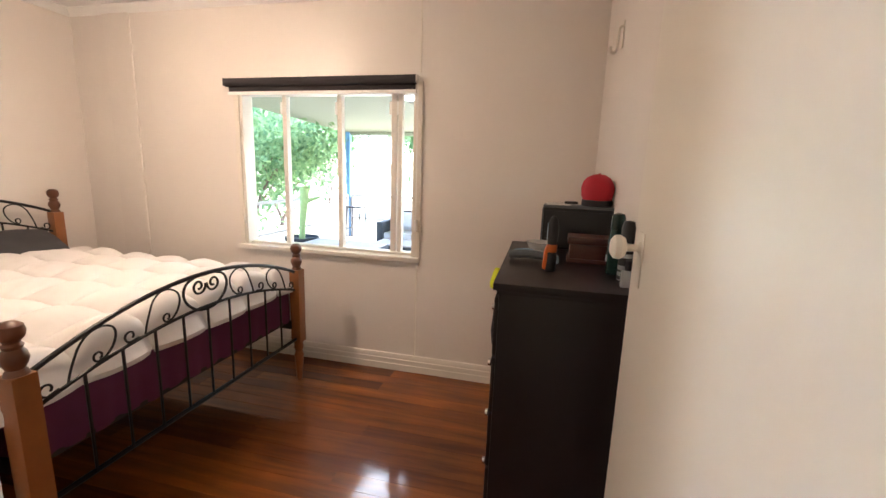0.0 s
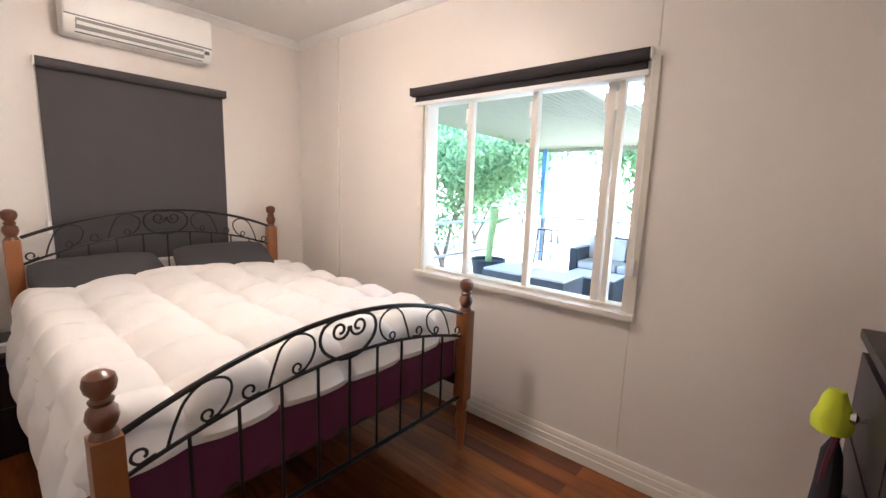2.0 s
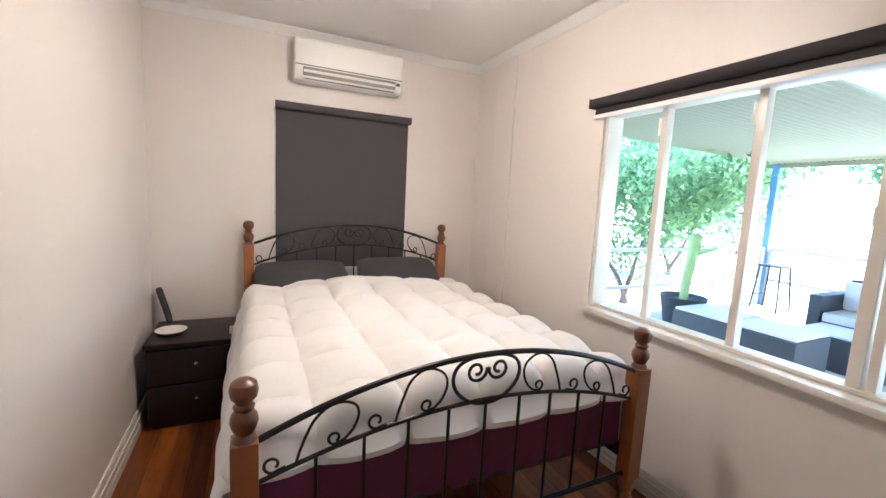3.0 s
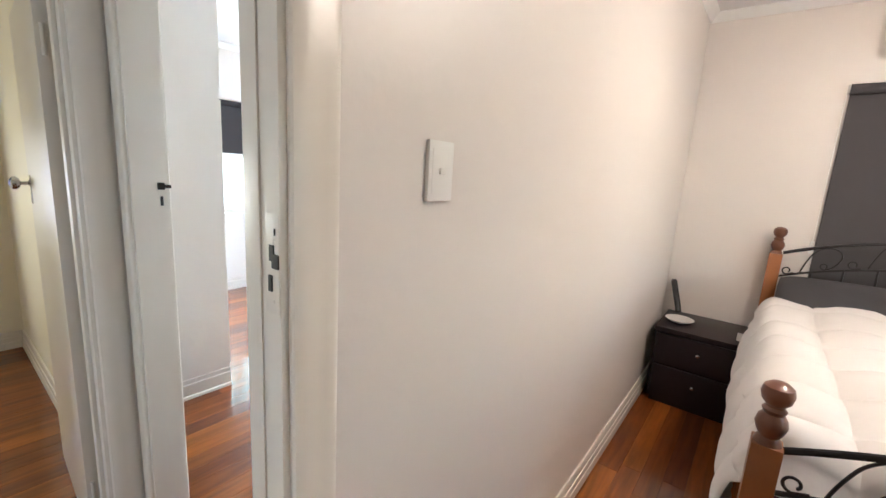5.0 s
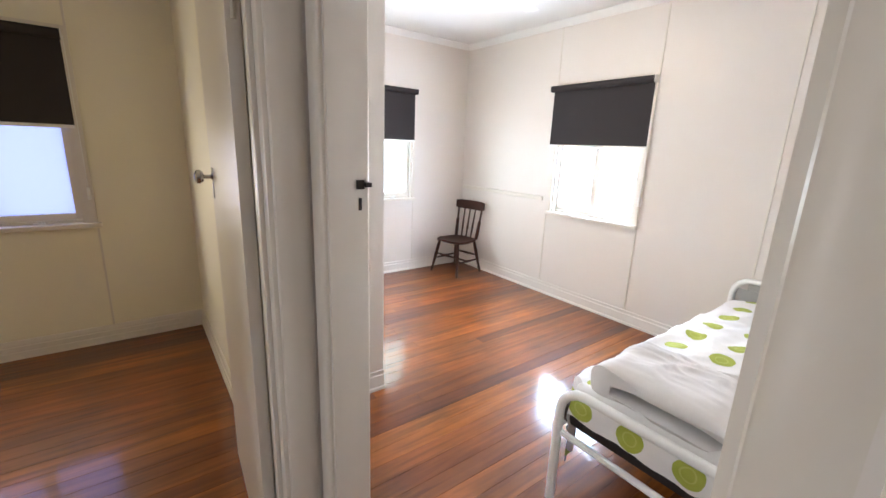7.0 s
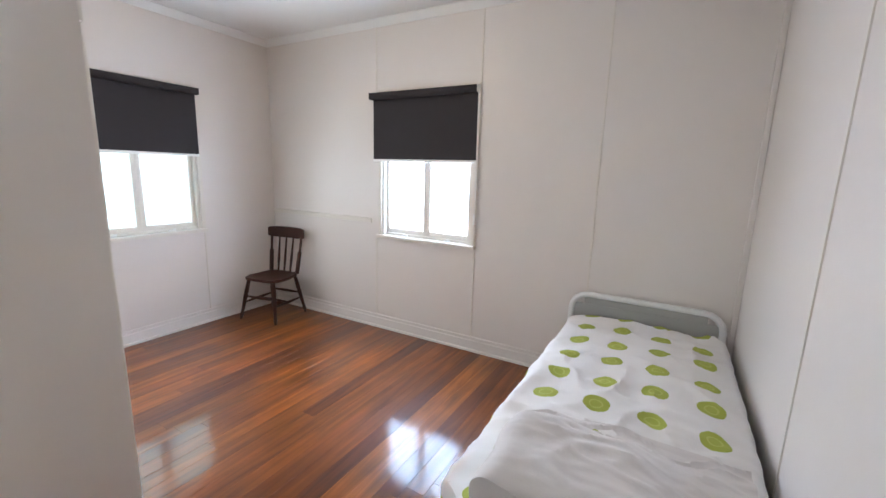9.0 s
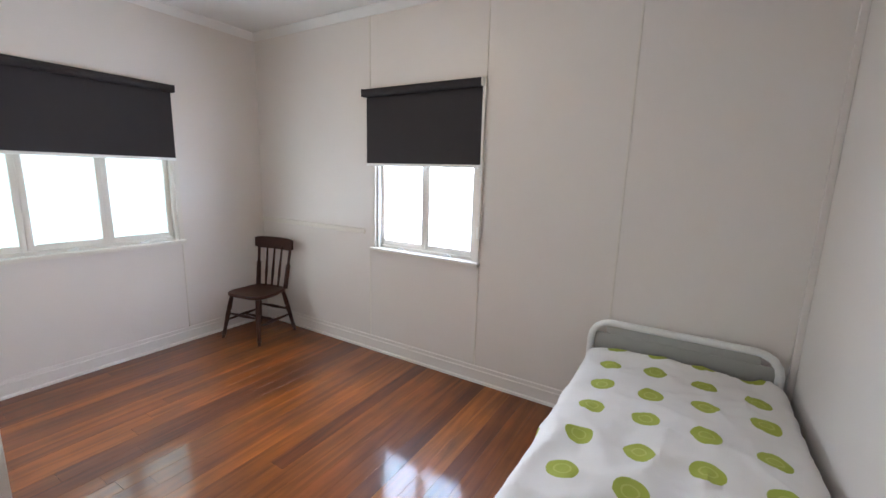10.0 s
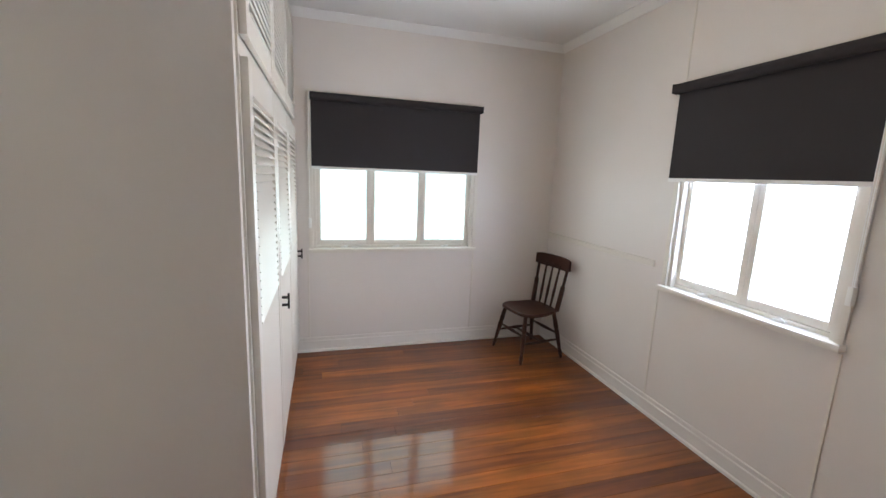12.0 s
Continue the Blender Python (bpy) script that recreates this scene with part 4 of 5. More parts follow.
case = thing("music_player", "black speaker box with a pale lid on the chest", "speaker", pose(0.24, 2.17, T, 0, 0, -4))
part("body", box((-0.165, -0.06, 0), (0.165, 0.075, 0.195), 0.006), M["case"], case)
part("front_grille", box((-0.15, -0.064, 0.012), (0.15, -0.0605, 0.18), 0.002), M["case"], case)
part("side_strip", box((-0.172, -0.058, 0.0), (-0.1655, 0.073, 0.19), 0.002), M["grey"], case, "grey side strip")
part("lid", box((-0.168, -0.065, 0.1955), (0.168, 0.078, 0.207), 0.003), M["grey"], case)
note = thing("notepad", "white spiral notepad lying on the speaker box", "notepad", pose(0.14, 2.175, T + 0.2075, 0, 0, -4))
part("pages", box((-0.055, -0.05, 0), (0.055, 0.05, 0.006), 0.001), M["paper"], note)
bm = bmesh.new()
for k in range(10):
    tube(bm, [(-0.05 + 0.011 * k, 0.05 + 0.006 * math.cos(q * math.tau / 8), 0.004 + 0.006 * math.sin(q * math.tau / 8)) for q in range(8)], 0.0009, 4, True)
part("spiral", bm, M["dark_metal"], note, "wire spiral")
tagged(part("wallet", box((0.165, 2.13, T + 0.2145), (0.225, 2.17, T + 0.226), 0.004), M["case"]), "small black wallet on the notepad", "wallet")
cap = thing("cap", "red cotton baseball cap with a black band on the speaker box", "cap", pose(0.312, 2.17, T + 0.2085, 0, 0, 18))
bm = bmesh.new()
lathe(bm, [(0.066, 0.028), (0.072, 0.05), (0.072, 0.085), (0.066, 0.112), (0.052, 0.132), (0.030, 0.143), (0.006, 0.146)], Matrix.Diagonal((0.98, 1.05, 1, 1)), 36)
for v in bm.verts:
    a = math.atan2(v.co.y, v.co.x)
    v.co *= 1 - 0.035 * (1 - abs(math.sin(3 * a))) ** 8 * (1 if v.co.z > 0.03 else 0)
    v.co += 0.007 * Vector((noise.noise(v.co * 16), noise.noise(v.co * 16 + Vector((5, 0, 0))), noise.noise(v.co * 12 + Vector((0, 4, 0)))))
part("crown", bm, M["red"], cap)
bm = bmesh.new()
lathe(bm, [(0.064, 0.0), (0.070, 0.004), (0.070, 0.027), (0.066, 0.029)], Matrix.Diagonal((0.98, 1.05, 1, 1)), 36)
part("band", bm, M["case"], cap, "black band")
bm = bmesh.new()
lathe(bm, [(0.006, 0.145), (0.007, 0.149), (0.004, 0.152), (0.001, 0.153)], seg=12)
part("button", bm, M["red"], cap)
wb = thing("wooden_box", "dark red mahogany keepsake box on the chest", "box", pose(0.265, 1.86, T, 0, 0, -3))
part("body", box((-0.082, -0.055, 0.008), (0.092, 0.055, 0.075), 0.004), M["mahogany"], wb)
part("base", box((-0.09, -0.062, 0), (0.1, 0.062, 0.0175), 0.004), M["mahogany"], wb)
part("lid", box((-0.092, -0.064, 0.0755), (0.102, 0.064, 0.105), 0.009), M["mahogany"], wb)
can = thing("spray_bottle", "black upright spray bottle with orange trim on the chest", "bottle", pose(0.105, 1.62, T, 0, 0, 12) @ Matrix.Diagonal((0.68, 0.85, 1, 1)))
bm = bmesh.new()
lathe(bm, [(0.024, 0), (0.028, 0.004), (0.029, 0.05), (0.022, 0.075), (0.025, 0.10), (0.029, 0.13), (0.028, 0.165), (0.022, 0.188), (0.010, 0.199), (0.002, 0.201)], Matrix.Diagonal((1, 0.62, 1, 1)), 24)
part("body", bm, M["case"], can)
bm = bmesh.new()
lathe(bm, [(0.0235, 0.070), (0.0265, 0.074), (0.0275, 0.094), (0.0262, 0.098)], Matrix.Diagonal((1, 0.66, 1, 1)), 24)
part("collar", bm, M["orange"], can, "orange collar")
bm = bmesh.new()
sweep(bm, [(-0.030, 0.004), (-0.044, 0.010), (-0.038, 0.075), (-0.027, 0.096), (-0.022, 0.090), (-0.025, 0.03)], (0, -0.010, 0), (0, 0.010, 0), (1, 0, 0))
bmesh.ops.bevel(bm, geom=bm.edges[:], offset=0.002, segments=2, affect="EDGES", clamp_overlap=True)
part("trigger", bm, M["orange"], can, "orange curved trigger")
# a pale blue strip draws the highlight along the bottle's edge
part("side_strip", box((-0.0305, -0.004, 0.115), (-0.0275, 0.004, 0.175), 0.001), M["blue"], can, "pale strip painted as the highlight on its edge")
bm = bmesh.new()
lathe(bm, [(0.028, 0), (0.034, 0.004), (0.052, 0.028), (0.063, 0.052), (0.060, 0.052), (0.048, 0.028), (0.03, 0.008), (0.002, 0.006)], seg=22)
tagged(part("glass_bowl", bm, M["clear"], at=pose(0.065, 1.97, T)), "small cut glass bowl on the chest", "bowl")
bm = bmesh.new()
tube(bm, smooth([(-0.055, 1.80, T + 0.018), (-0.01, 1.795, T + 0.024), (0.05, 1.785, T + 0.026), (0.10, 1.775, T + 0.018)]), 0.0175, 10)
cl = thing("hair_clipper", "dark grey hair clipper lying on the chest", "clipper")
part("body", bm, M["grey"], cl)
part("guard", box((0.095, 1.755, T), (0.14, 1.80, T + 0.03), 0.006), M["blue"], cl, "pale blue guard")
bm = bmesh.new()
tube(bm, [(-0.035, 1.798, T + 0.039), (0.005, 1.794, T + 0.0435), (0.04, 1.787, T + 0.044)], [0.003, 0.0045, 0.003], 8)
part("switch", bm, M["blue"], cl, "pale sliding switch")
bt = thing("green_bottle", "dark green shampoo bottle on the chest", "bottle", pose(0.325, 1.655, T) @ Matrix.Diagonal((0.72, 0.8, 0.92, 1)))
bm = bmesh.new()
lathe(bm, [(0.034, 0), (0.038, 0.006), (0.038, 0.13), (0.034, 0.16), (0.030, 0.175)], Matrix.Diagonal((1, 0.7, 1, 1)), 22)
part("body", bm, M["green"], bt)
bm = bmesh.new()
lathe(bm, [(0.031, 0.1755), (0.034, 0.18), (0.033, 0.22), (0.026, 0.236), (0.003, 0.24)], Matrix.Diagonal((1, 0.7, 1, 1)), 22)
part("cap", bm, M["green"], bt)
part("label", box((-0.0405, -0.012, 0.05), (-0.0385, 0.012, 0.075), 0.0005), M["paper"], bt, "small white print")
dc = thing("deodorant_can", "black and white aerosol can on the chest", "can", pose(0.345, 1.575, T) @ Matrix.Diagonal((0.85, 0.85, 1, 1)))
bm = bmesh.new()
lathe(bm, [(0.024, 0), (0.026, 0.004), (0.026, 0.11), (0.025, 0.115)], seg=18)
part("body", bm, M["silver"], dc)
bm = bmesh.new()
lathe(bm, [(0.0255, 0.116), (0.0255, 0.18), (0.02, 0.20), (0.003, 0.203)], seg=18)
part("cap", bm, M["case"], dc, "black cap")
for z, h in ((0.004, 0.012), (0.030, 0.007), (0.052, 0.026), (0.092, 0.010)):
    bm = bmesh.new()
    lathe(bm, [(0.0258, z), (0.0264, z + 0.0005), (0.0264, z + h), (0.0258, z + h + 0.0005)], seg=18)
    part("print_band", bm, M["case"], dc, "dark printed band")
pb = thing("perfume_bottle", "small clear perfume bottle on the chest", "bottle", pose(0.338, 1.475, T))
part("glass", box((-0.022, -0.014, 0), (0.022, 0.014, 0.055), 0.006), M["clear"], pb)
bm = bmesh.new()
lathe(bm, [(0.01, 0.0555), (0.012, 0.06), (0.012, 0.085), (0.002, 0.087)], seg=14)
part("cap", bm, M["navy"], pb, "dark cap")
bag = thing("hanging_bag", "dark cloth bag with yellow fabric hung on a drawer knob", "bag", pose(-0.075, 2.06, 0))
bm = bmesh.new()
lathe(bm, [(0.02, 0.66), (0.045, 0.69), (0.052, 0.76), (0.046, 0.85), (0.034, 0.91), (0.012, 0.95)], Matrix.Translation((-0.034, 0, 0)) @ Matrix.Diagonal((0.55, 1, 1, 1)), 16)
for v in bm.verts:
    v.co += 0.010 * Vector((noise.noise(v.co * 15) * 0.5, noise.noise(v.co * 12 + Vector((3, 0, 0))), noise.noise(v.co * 9)))
part("pouch", bm, M["navy"], bag)
bm = bmesh.new()
lathe(bm, [(0.020, 0.965), (0.036, 0.972), (0.034, 1.0), (0.024, 1.025), (0.020, 1.05), (0.014, 1.07)], Matrix.Translation((-0.044, -0.005, 0)) @ Matrix.Diagonal((1.05, 1, 1, 1)), 18)
for v in bm.verts:
    v.co += 0.012 * Vector((noise.noise(v.co * 22), noise.noise(v.co * 22 + Vector((4, 0, 0))), 0.5 * noise.noise(v.co * 18)))
part("hi_vis_fold", bm, M["hivis"], bag, "bright yellow fabric")
bm = bmesh.new()
tube(bm, smooth([(-0.03, -0.02, 1.0), (-0.045, -0.03, 0.9), (-0.05, -0.02, 0.75), (-0.045, 0, 0.66)]), 0.007, 6)
part("strap", bm, M["maroon"], bag, "maroon strap")


# ---- single bed ----
sb = thing("single_bed", "white tubular metal single bed", "bed")
def hoop(x, y0, y1, h, r=0.02, bend=0.11):
    pts = [(x, y0, 0), (x, y0, h - bend)] + [(x, y0 + bend * (1 - math.cos(a)), h - bend + bend * math.sin(a)) for a in (0.4, 0.8, 1.2)] + [(x, y0 + bend, h)]
    pts += [(x, y1 - bend, h)] + [(x, y1 - bend * (1 - math.cos(a)), h - bend + bend * math.sin(a)) for a in (1.2, 0.8, 0.4)] + [(x, y1, h - bend), (x, y1, 0)]
    bm = bmesh.new()
    tube(bm, pts, r, 12)
    return bm
part("head_hoop", hoop(-3.635, -0.705, 0.205, 0.668), M["metal_white"], sb)
part("foot_hoop", hoop(-1.548, -0.615, 0.215, 0.562), M["metal_white"], sb)
for x in (-3.635, -1.555):
    bm = bmesh.new()
    tube(bm, [(x, -0.64, 0.345), (x, 0.20, 0.345)], 0.014, 8)
    part("cross_bar", bm, M["metal_white"], sb)
part("head_panel", box((-3.645, -0.685, 0.40), (-3.635, 0.185, 0.60), 0.004), M["panel"], sb, "pale grey panel")
part("head_panel", box((-3.645, -0.62, 0.6005), (-3.635, 0.12, 0.65), 0.004), M["panel"], sb, "pale grey panel")
for y in (-0.65, 0.18):
    part("side_rail", box((-3.62, y - 0.012, 0.325), (-1.57, y + 0.012, 0.36), 0.003), M["metal_white"], sb)
tagged(part("mattress", box((-3.60, -0.64, 0.361), (-1.60, 0.20, 0.455), 0.03), M["dark_slat"]), "thin dark mattress on the single bed", "mattress")

quilt = draped(-3.60, -1.585, -0.70, 0.235, 0.512, (0.02, 0.15, 0.34, 0.24), 0.006, nx=120, ny=80, cell=0.42, crown=0.03, seed=4.0, corner=0.055)
for vert in quilt.verts:
    k = max(0.0, min(1.0, (vert.co.x + 2.0) / 0.4))
    south = max(0.0, min(1.0, (vert.co.y + 0.68) / 0.10))
    vert.co.z += 0.022 * k * k * (3 - 2 * k) * south
    k = max(0.0, min(1.0, (vert.co.x + 1.85) / 0.22))
    vert.co.y = max(vert.co.y, -0.78 + (0.19 + 0.012 * noise.noise((vert.co.z * 9, 1.0, 2.0))) * k * k * (3 - 2 * k))
    x, y = vert.co.x, vert.co.y
    vert.co.z += 0.013 * (1 - abs(noise.noise((x * 2.6 + y * 1.5, y * 5.0 - x, 3.0)))) ** 7 + 0.010 * (1 - abs(noise.noise((x * 6.0, y * 3.2 + x * 2, 9.0)))) ** 8
    vert.co.z += 0.010 * noise.noise((x * 4, y * 9, 5.0)) + 0.005 * abs(noise.noise((vert.co.x * 9, vert.co.y * 17, 8.0)))
me_q = mesh_of(quilt, "bed_cover", M["sheet"])
def dotted_material():
    """White cotton printed with rows of lime dots, laid out by the cloth's own place."""
    m = material("dotted_cotton", (0.82, 0.81, 0.795), 0.85, vary=0.03, scale=5, bump=0.2, bump_scale=14)
    n, l = m.node_tree.nodes, m.node_tree.links
    p = n["Principled BSDF"]
    base = p.inputs["Base Color"].links[0].from_socket
    tc = n.new("ShaderNodeTexCoord")
    sep = n.new("ShaderNodeSeparateXYZ")
    l.new(tc.outputs["Object"], sep.inputs[0])
    wob = n.new("ShaderNodeTexNoise")
    wob.inputs["Scale"].default_value, wob.inputs["Detail"].default_value = 16, 3
    l.new(tc.outputs["Object"], wob.inputs["Vector"])
    def math_node(op, a, b):
        k = n.new("ShaderNodeMath")
        k.operation = op
        for i, s in enumerate((a, b)):
            if isinstance(s, (int, float)):
                k.inputs[i].default_value = s
            elif s is not None:
                l.new(s, k.inputs[i])
        return k.outputs[0]
    def cell(sock, off, size):
        f = math_node("FRACT", math_node("DIVIDE", math_node("SUBTRACT", sock, off), size), None)
        return math_node("MULTIPLY", math_node("SUBTRACT", f, 0.5), size)
    drop = math_node("MINIMUM", math_node("SUBTRACT", sep.outputs["Z"], 0.47), 0.0)
    sx = math_node("LESS_THAN", sep.outputs["X"], -1.63)
    fallen = math_node("MAXIMUM", math_node("SUBTRACT", 0.525, sep.outputs["Z"]), 0.0)
    xx = math_node("ADD", sep.outputs["X"], math_node("MULTIPLY", math_node("ADD", fallen, 0.065), math_node("SUBTRACT", 1.0, sx)))
    north = math_node("GREATER_THAN", sep.outputs["Y"], 0.2)
    south = math_node("LESS_THAN", sep.outputs["Y"], -0.645)
    yy = math_node("ADD", sep.outputs["Y"], math_node("MULTIPLY", drop, math_node("SUBTRACT", south, north)))
    cx, cy = cell(xx, -3.56 - 0.1175, 0.2325), cell(yy, -0.54 - 0.105, 0.2095)
    d = math_node("SQRT", math_node("ADD", math_node("MULTIPLY", cx, cx), math_node("MULTIPLY", cy, cy)), None)
    d = math_node("ADD", d, math_node("MULTIPLY", math_node("SUBTRACT", wob.outputs["Fac"], 0.5), 0.018))
    inside = math_node("LESS_THAN", d, 0.053)
    ring = math_node("MULTIPLY", math_node("GREATER_THAN", d, 0.022), math_node("LESS_THAN", d, 0.028))
    green = n.new("ShaderNodeMix")
    green.data_type = "RGBA"
    green.inputs["A"].default_value, green.inputs["B"].default_value = (0.33, 0.39, 0.035, 1), (0.52, 0.56, 0.14, 1)
    l.new(math_node("ADD", math_node("MULTIPLY", ring, 0.5), math_node("MULTIPLY", wob.outputs["Fac"], 0.6)), green.inputs["Factor"])
    mix = n.new("ShaderNodeMix")
    mix.data_type = "RGBA"
    l.new(inside, mix.inputs["Factor"])
    l.new(base, mix.inputs["A"])
    l.new(green.outputs["Result"], mix.inputs["B"])
    l.new(mix.outputs["Result"], p.inputs["Base Color"])
    return m
M["dots"] = dotted_material()
me_q.materials[0] = M["dots"]
tagged(new("bed_cover", me_q), "white quilt cover with lime green dots on the single bed", "quilt")

# the quilt folded at the foot of the bed
folded = thing("folded_quilt", "thick white quilt folded on the foot of the bed", "quilt")


def folded_cloth(x0, x1, y0, y1, z0, lower, upper, gap=0.010, n=64, m=40):
    """A quilt folded once: two layers joined by a round fold at y0; it thins towards x0 and y1."""
    bm = bmesh.new()
    rows = []
    for i in range(n + 1):
        u = i / n
        x = x0 + (x1 - x0) * u
        ring = []
        h = lower + gap + upper
        r = h / 2
        def point(y, z, out):
            v = (y - y0) / (y1 - y0)
            k = max(0.0, min(1.0, u / 0.55))
            w = 1 - 0.80 * max(0.0, min(1.0, (v - 0.50) / 0.5)) ** 1.6
            thin = (0.10 + 0.90 * k * k * (3 - 2 * k)) * w
            if u > 0.88:
                mid = lower / 2 if z < lower + gap / 2 else lower + gap + upper / 2
                edge = 1 - math.sqrt(max(0.0, 1 - ((u - 0.88) / 0.12) ** 2))
                z += (mid - z) * 0.8 * edge * max(0.0, min(1.0, (y - y0) / (2 * r) - 0.2))
            px = x + (0.05 * noise.noise((y * 3.0, 0.5, 1.0)) + 0.045 * noise.noise((y * 9.0, 0.5, 8.0))) * (1 - u) * 1.6 + 0.012 * noise.noise((y * 9, z * 9, 2.0))
            py = y + 0.022 * noise.noise((x * 5.0, z * 8, 3.0))
            crease = (1 - abs(noise.noise((x * 5 + y * 2, y * 3.5, 4.0)))) ** 6
            fine = abs(noise.noise((x * 30, y * 9, 6.0))) * (1.6 - u)
            lift = (0.016 * noise.noise((x * 5, y * 5, 5.0)) + 0.014 * crease + 0.007 * fine + 0.020 * (1 - u) * (1 - abs(noise.noise((x * 13 + y * 3, y * 6, 7.0)))) ** 4) if out else 0.0
            return bm.verts.new((px, py, z0 + z * thin + lift * min(1.0, z / lower)))
        for j in range(m):
            ring.append(point(y1 + (y0 + r - y1) * j / m, 0.0, False))
        for j in range(13):
            a = -math.pi / 2 - math.pi * j / 12
            ring.append(point(y0 + r + r * math.cos(a), r + r * math.sin(a), j > 5))
        for j in range(1, m + 1):
            ring.append(point(y0 + r + (y1 - y0 - r) * j / m, h, True))
        for j in range(m):
            ring.append(point(y1 + (y0 + r - y1) * j / m, lower + gap, False))
        for j in range(m, -1, -1):
            ring.append(point(y1 + (y0 + r - y1) * j / m, lower - 0.002, False))
        rows.append(ring)
    k = len(rows[0])
    for p, q in zip(rows, rows[1:]):
        for j in range(k):
            bm.faces.new((p[j], p[(j + 1) % k], q[(j + 1) % k], q[j]))
    bm.faces.new(rows[0][::-1])
    bm.faces.new(rows[-1])
    bmesh.ops.triangulate(bm, faces=[f for f in bm.faces if len(f.verts) > 4])
    return bm


part("cloth", folded_cloth(-2.20, -1.625, -0.545, 0.17, 0.535, 0.058, 0.076, 0.016), M["sheet"], folded)


# ---- wooden chair ----
chair = thing("wooden_chair", "dark-stained wooden spindle-back chair in the corner", "chair", pose(-3.335, -3.56, 0, 0, 0, 9))
bm = bmesh.new()
ring = []
for k in range(36):
    a = k * math.tau / 36
    e = 0.55
    x = 0.205 * math.copysign(abs(math.cos(a)) ** e, math.cos(a))
    y = (0.215 if math.cos(a) > 0 else 0.195) * math.copysign(abs(math.sin(a)) ** e, math.sin(a))
    ring.append((x, y))
layers = [[bm.verts.new((x * s, y * s, z)) for x, y in ring] for s, z in ((0.9, 0.388), (1.0, 0.398), (1.0, 0.412), (0.96, 0.420), (0.6, 0.413), (0.1, 0.410))]
for p, q in zip(layers, layers[1:]):
    for k in range(36):
        bm.faces.new((p[k], p[(k + 1) % 36], q[(k + 1) % 36], q[k]))
bm.faces.new(layers[0][::-1])
bm.faces.new(layers[-1])
part("seat", bm, M["chair"], chair)
def turned(p, q, rs, seg=12):
    p, q = Vector(p), Vector(q)
    b = bmesh.new()
    tube(b, [p.lerp(q, t) for t, _ in rs], [r for _, r in rs], seg)
    return b
LEG = ((0, 0.013), (0.08, 0.014), (0.09, 0.019), (0.11, 0.019), (0.12, 0.013), (0.14, 0.018), (0.16, 0.018), (0.18, 0.014), (0.5, 0.019), (0.62, 0.021), (0.65, 0.015), (0.68, 0.021), (1, 0.016))
legs = {}
for sx in (1, -1):
    for sy in (1, -1):
        foot, head = (sx * 0.215, sy * 0.215, 0), (sx * 0.15, sy * 0.15, 0.392)
        legs[sx, sy] = (Vector(foot), Vector(head))
        part("leg", turned(foot, head, LEG), M["chair"], chair)
def on_leg(k, t):
    return legs[k][0].lerp(legs[k][1], t)
STR = ((0, 0.008), (0.35, 0.013), (0.5, 0.016), (0.65, 0.013), (1, 0.008))
for sy in (1, -1):
    part("stretcher", turned(on_leg((1, sy), 0.42), on_leg((-1, sy), 0.42), STR, 8), M["chair"], chair)
part("stretcher", turned(on_leg((-1, 1), 0.55), on_leg((-1, -1), 0.55), STR, 8), M["chair"], chair)
part("stretcher", turned(on_leg((1, 1), 0.58), on_leg((1, -1), 0.58), STR, 8), M["chair"], chair)
part("stretcher", turned((0, 0.19, 0.165), (0, -0.19, 0.165), STR, 8), M["chair"], chair)
for sy in (1, -1):
    part("back_post", turned((-0.165, sy * 0.165, 0.415), (-0.225, sy * 0.19, 0.80), ((0, 0.020), (0.05, 0.021), (0.5, 0.02), (0.56, 0.021), (0.58, 0.012), (0.8, 0.013), (1, 0.011))), M["chair"], chair)
for k in (-1, 0, 1):
    part("spindle", turned((-0.165, k * 0.075, 0.415), (-0.228, k * 0.088, 0.80), ((0, 0.008), (0.35, 0.013), (0.5, 0.011), (1, 0.007)), 8), M["chair"], chair)
bm = bmesh.new()
cols = []
for k in range(17):
    y = -0.225 + 0.45 * k / 16
    x = -0.215 - 0.03 * (1 - (y / 0.225) ** 2)
    e = 0.012 * (abs(y) / 0.225) ** 6
    cols.append([bm.verts.new(q) for q in ((x + 0.011, y, 0.765 + e), (x + 0.007, y, 0.875 - e), (x - 0.010, y, 0.875 - e), (x - 0.009, y, 0.765 + e))])
for p, q in zip(cols, cols[1:]):
    for k in range(4):
        bm.faces.new((p[k], p[(k + 1) % 4], q[(k + 1) % 4], q[k]))
bm.faces.new(cols[0])
bm.faces.new(cols[-1][::-1])
bmesh.ops.bevel(bm, geom=[e for e in bm.edges if e.calc_face_angle(0) > 0.7], offset=0.004, segments=2, affect="EDGES", clamp_overlap=True)
part("crest_rail", bm, M["chair"], chair)


# ---- built-in wardrobe with louvred doors ----
wd = thing("wardrobe", "cream built-in wardrobe with louvred doors", "wardrobe", pose(-1.348, 0, 0))
part("carcass", box((0.012, BS + 0.001, 0), (0.66, -1.8255, H - 0.001), 0.0), M["trim"], wd)
part("face_frame", box((-0.004, BS, 1.865), (0.0115, -1.8255, 1.918), 0.002), M["trim"], wd)
part("face_frame", box((-0.004, BS, 0), (0.0115, -1.8255, 0.12), 0.002), M["trim"], wd)
part("face_frame", box((-0.004, BS, 2.64), (0.0115, -1.8255, H), 0.002), M["trim"], wd)

part("face_frame", box((-0.0045, -1.838, 0.1205), (0.0115, -1.8255, 1.8645), 0.001), M["trim"], wd)
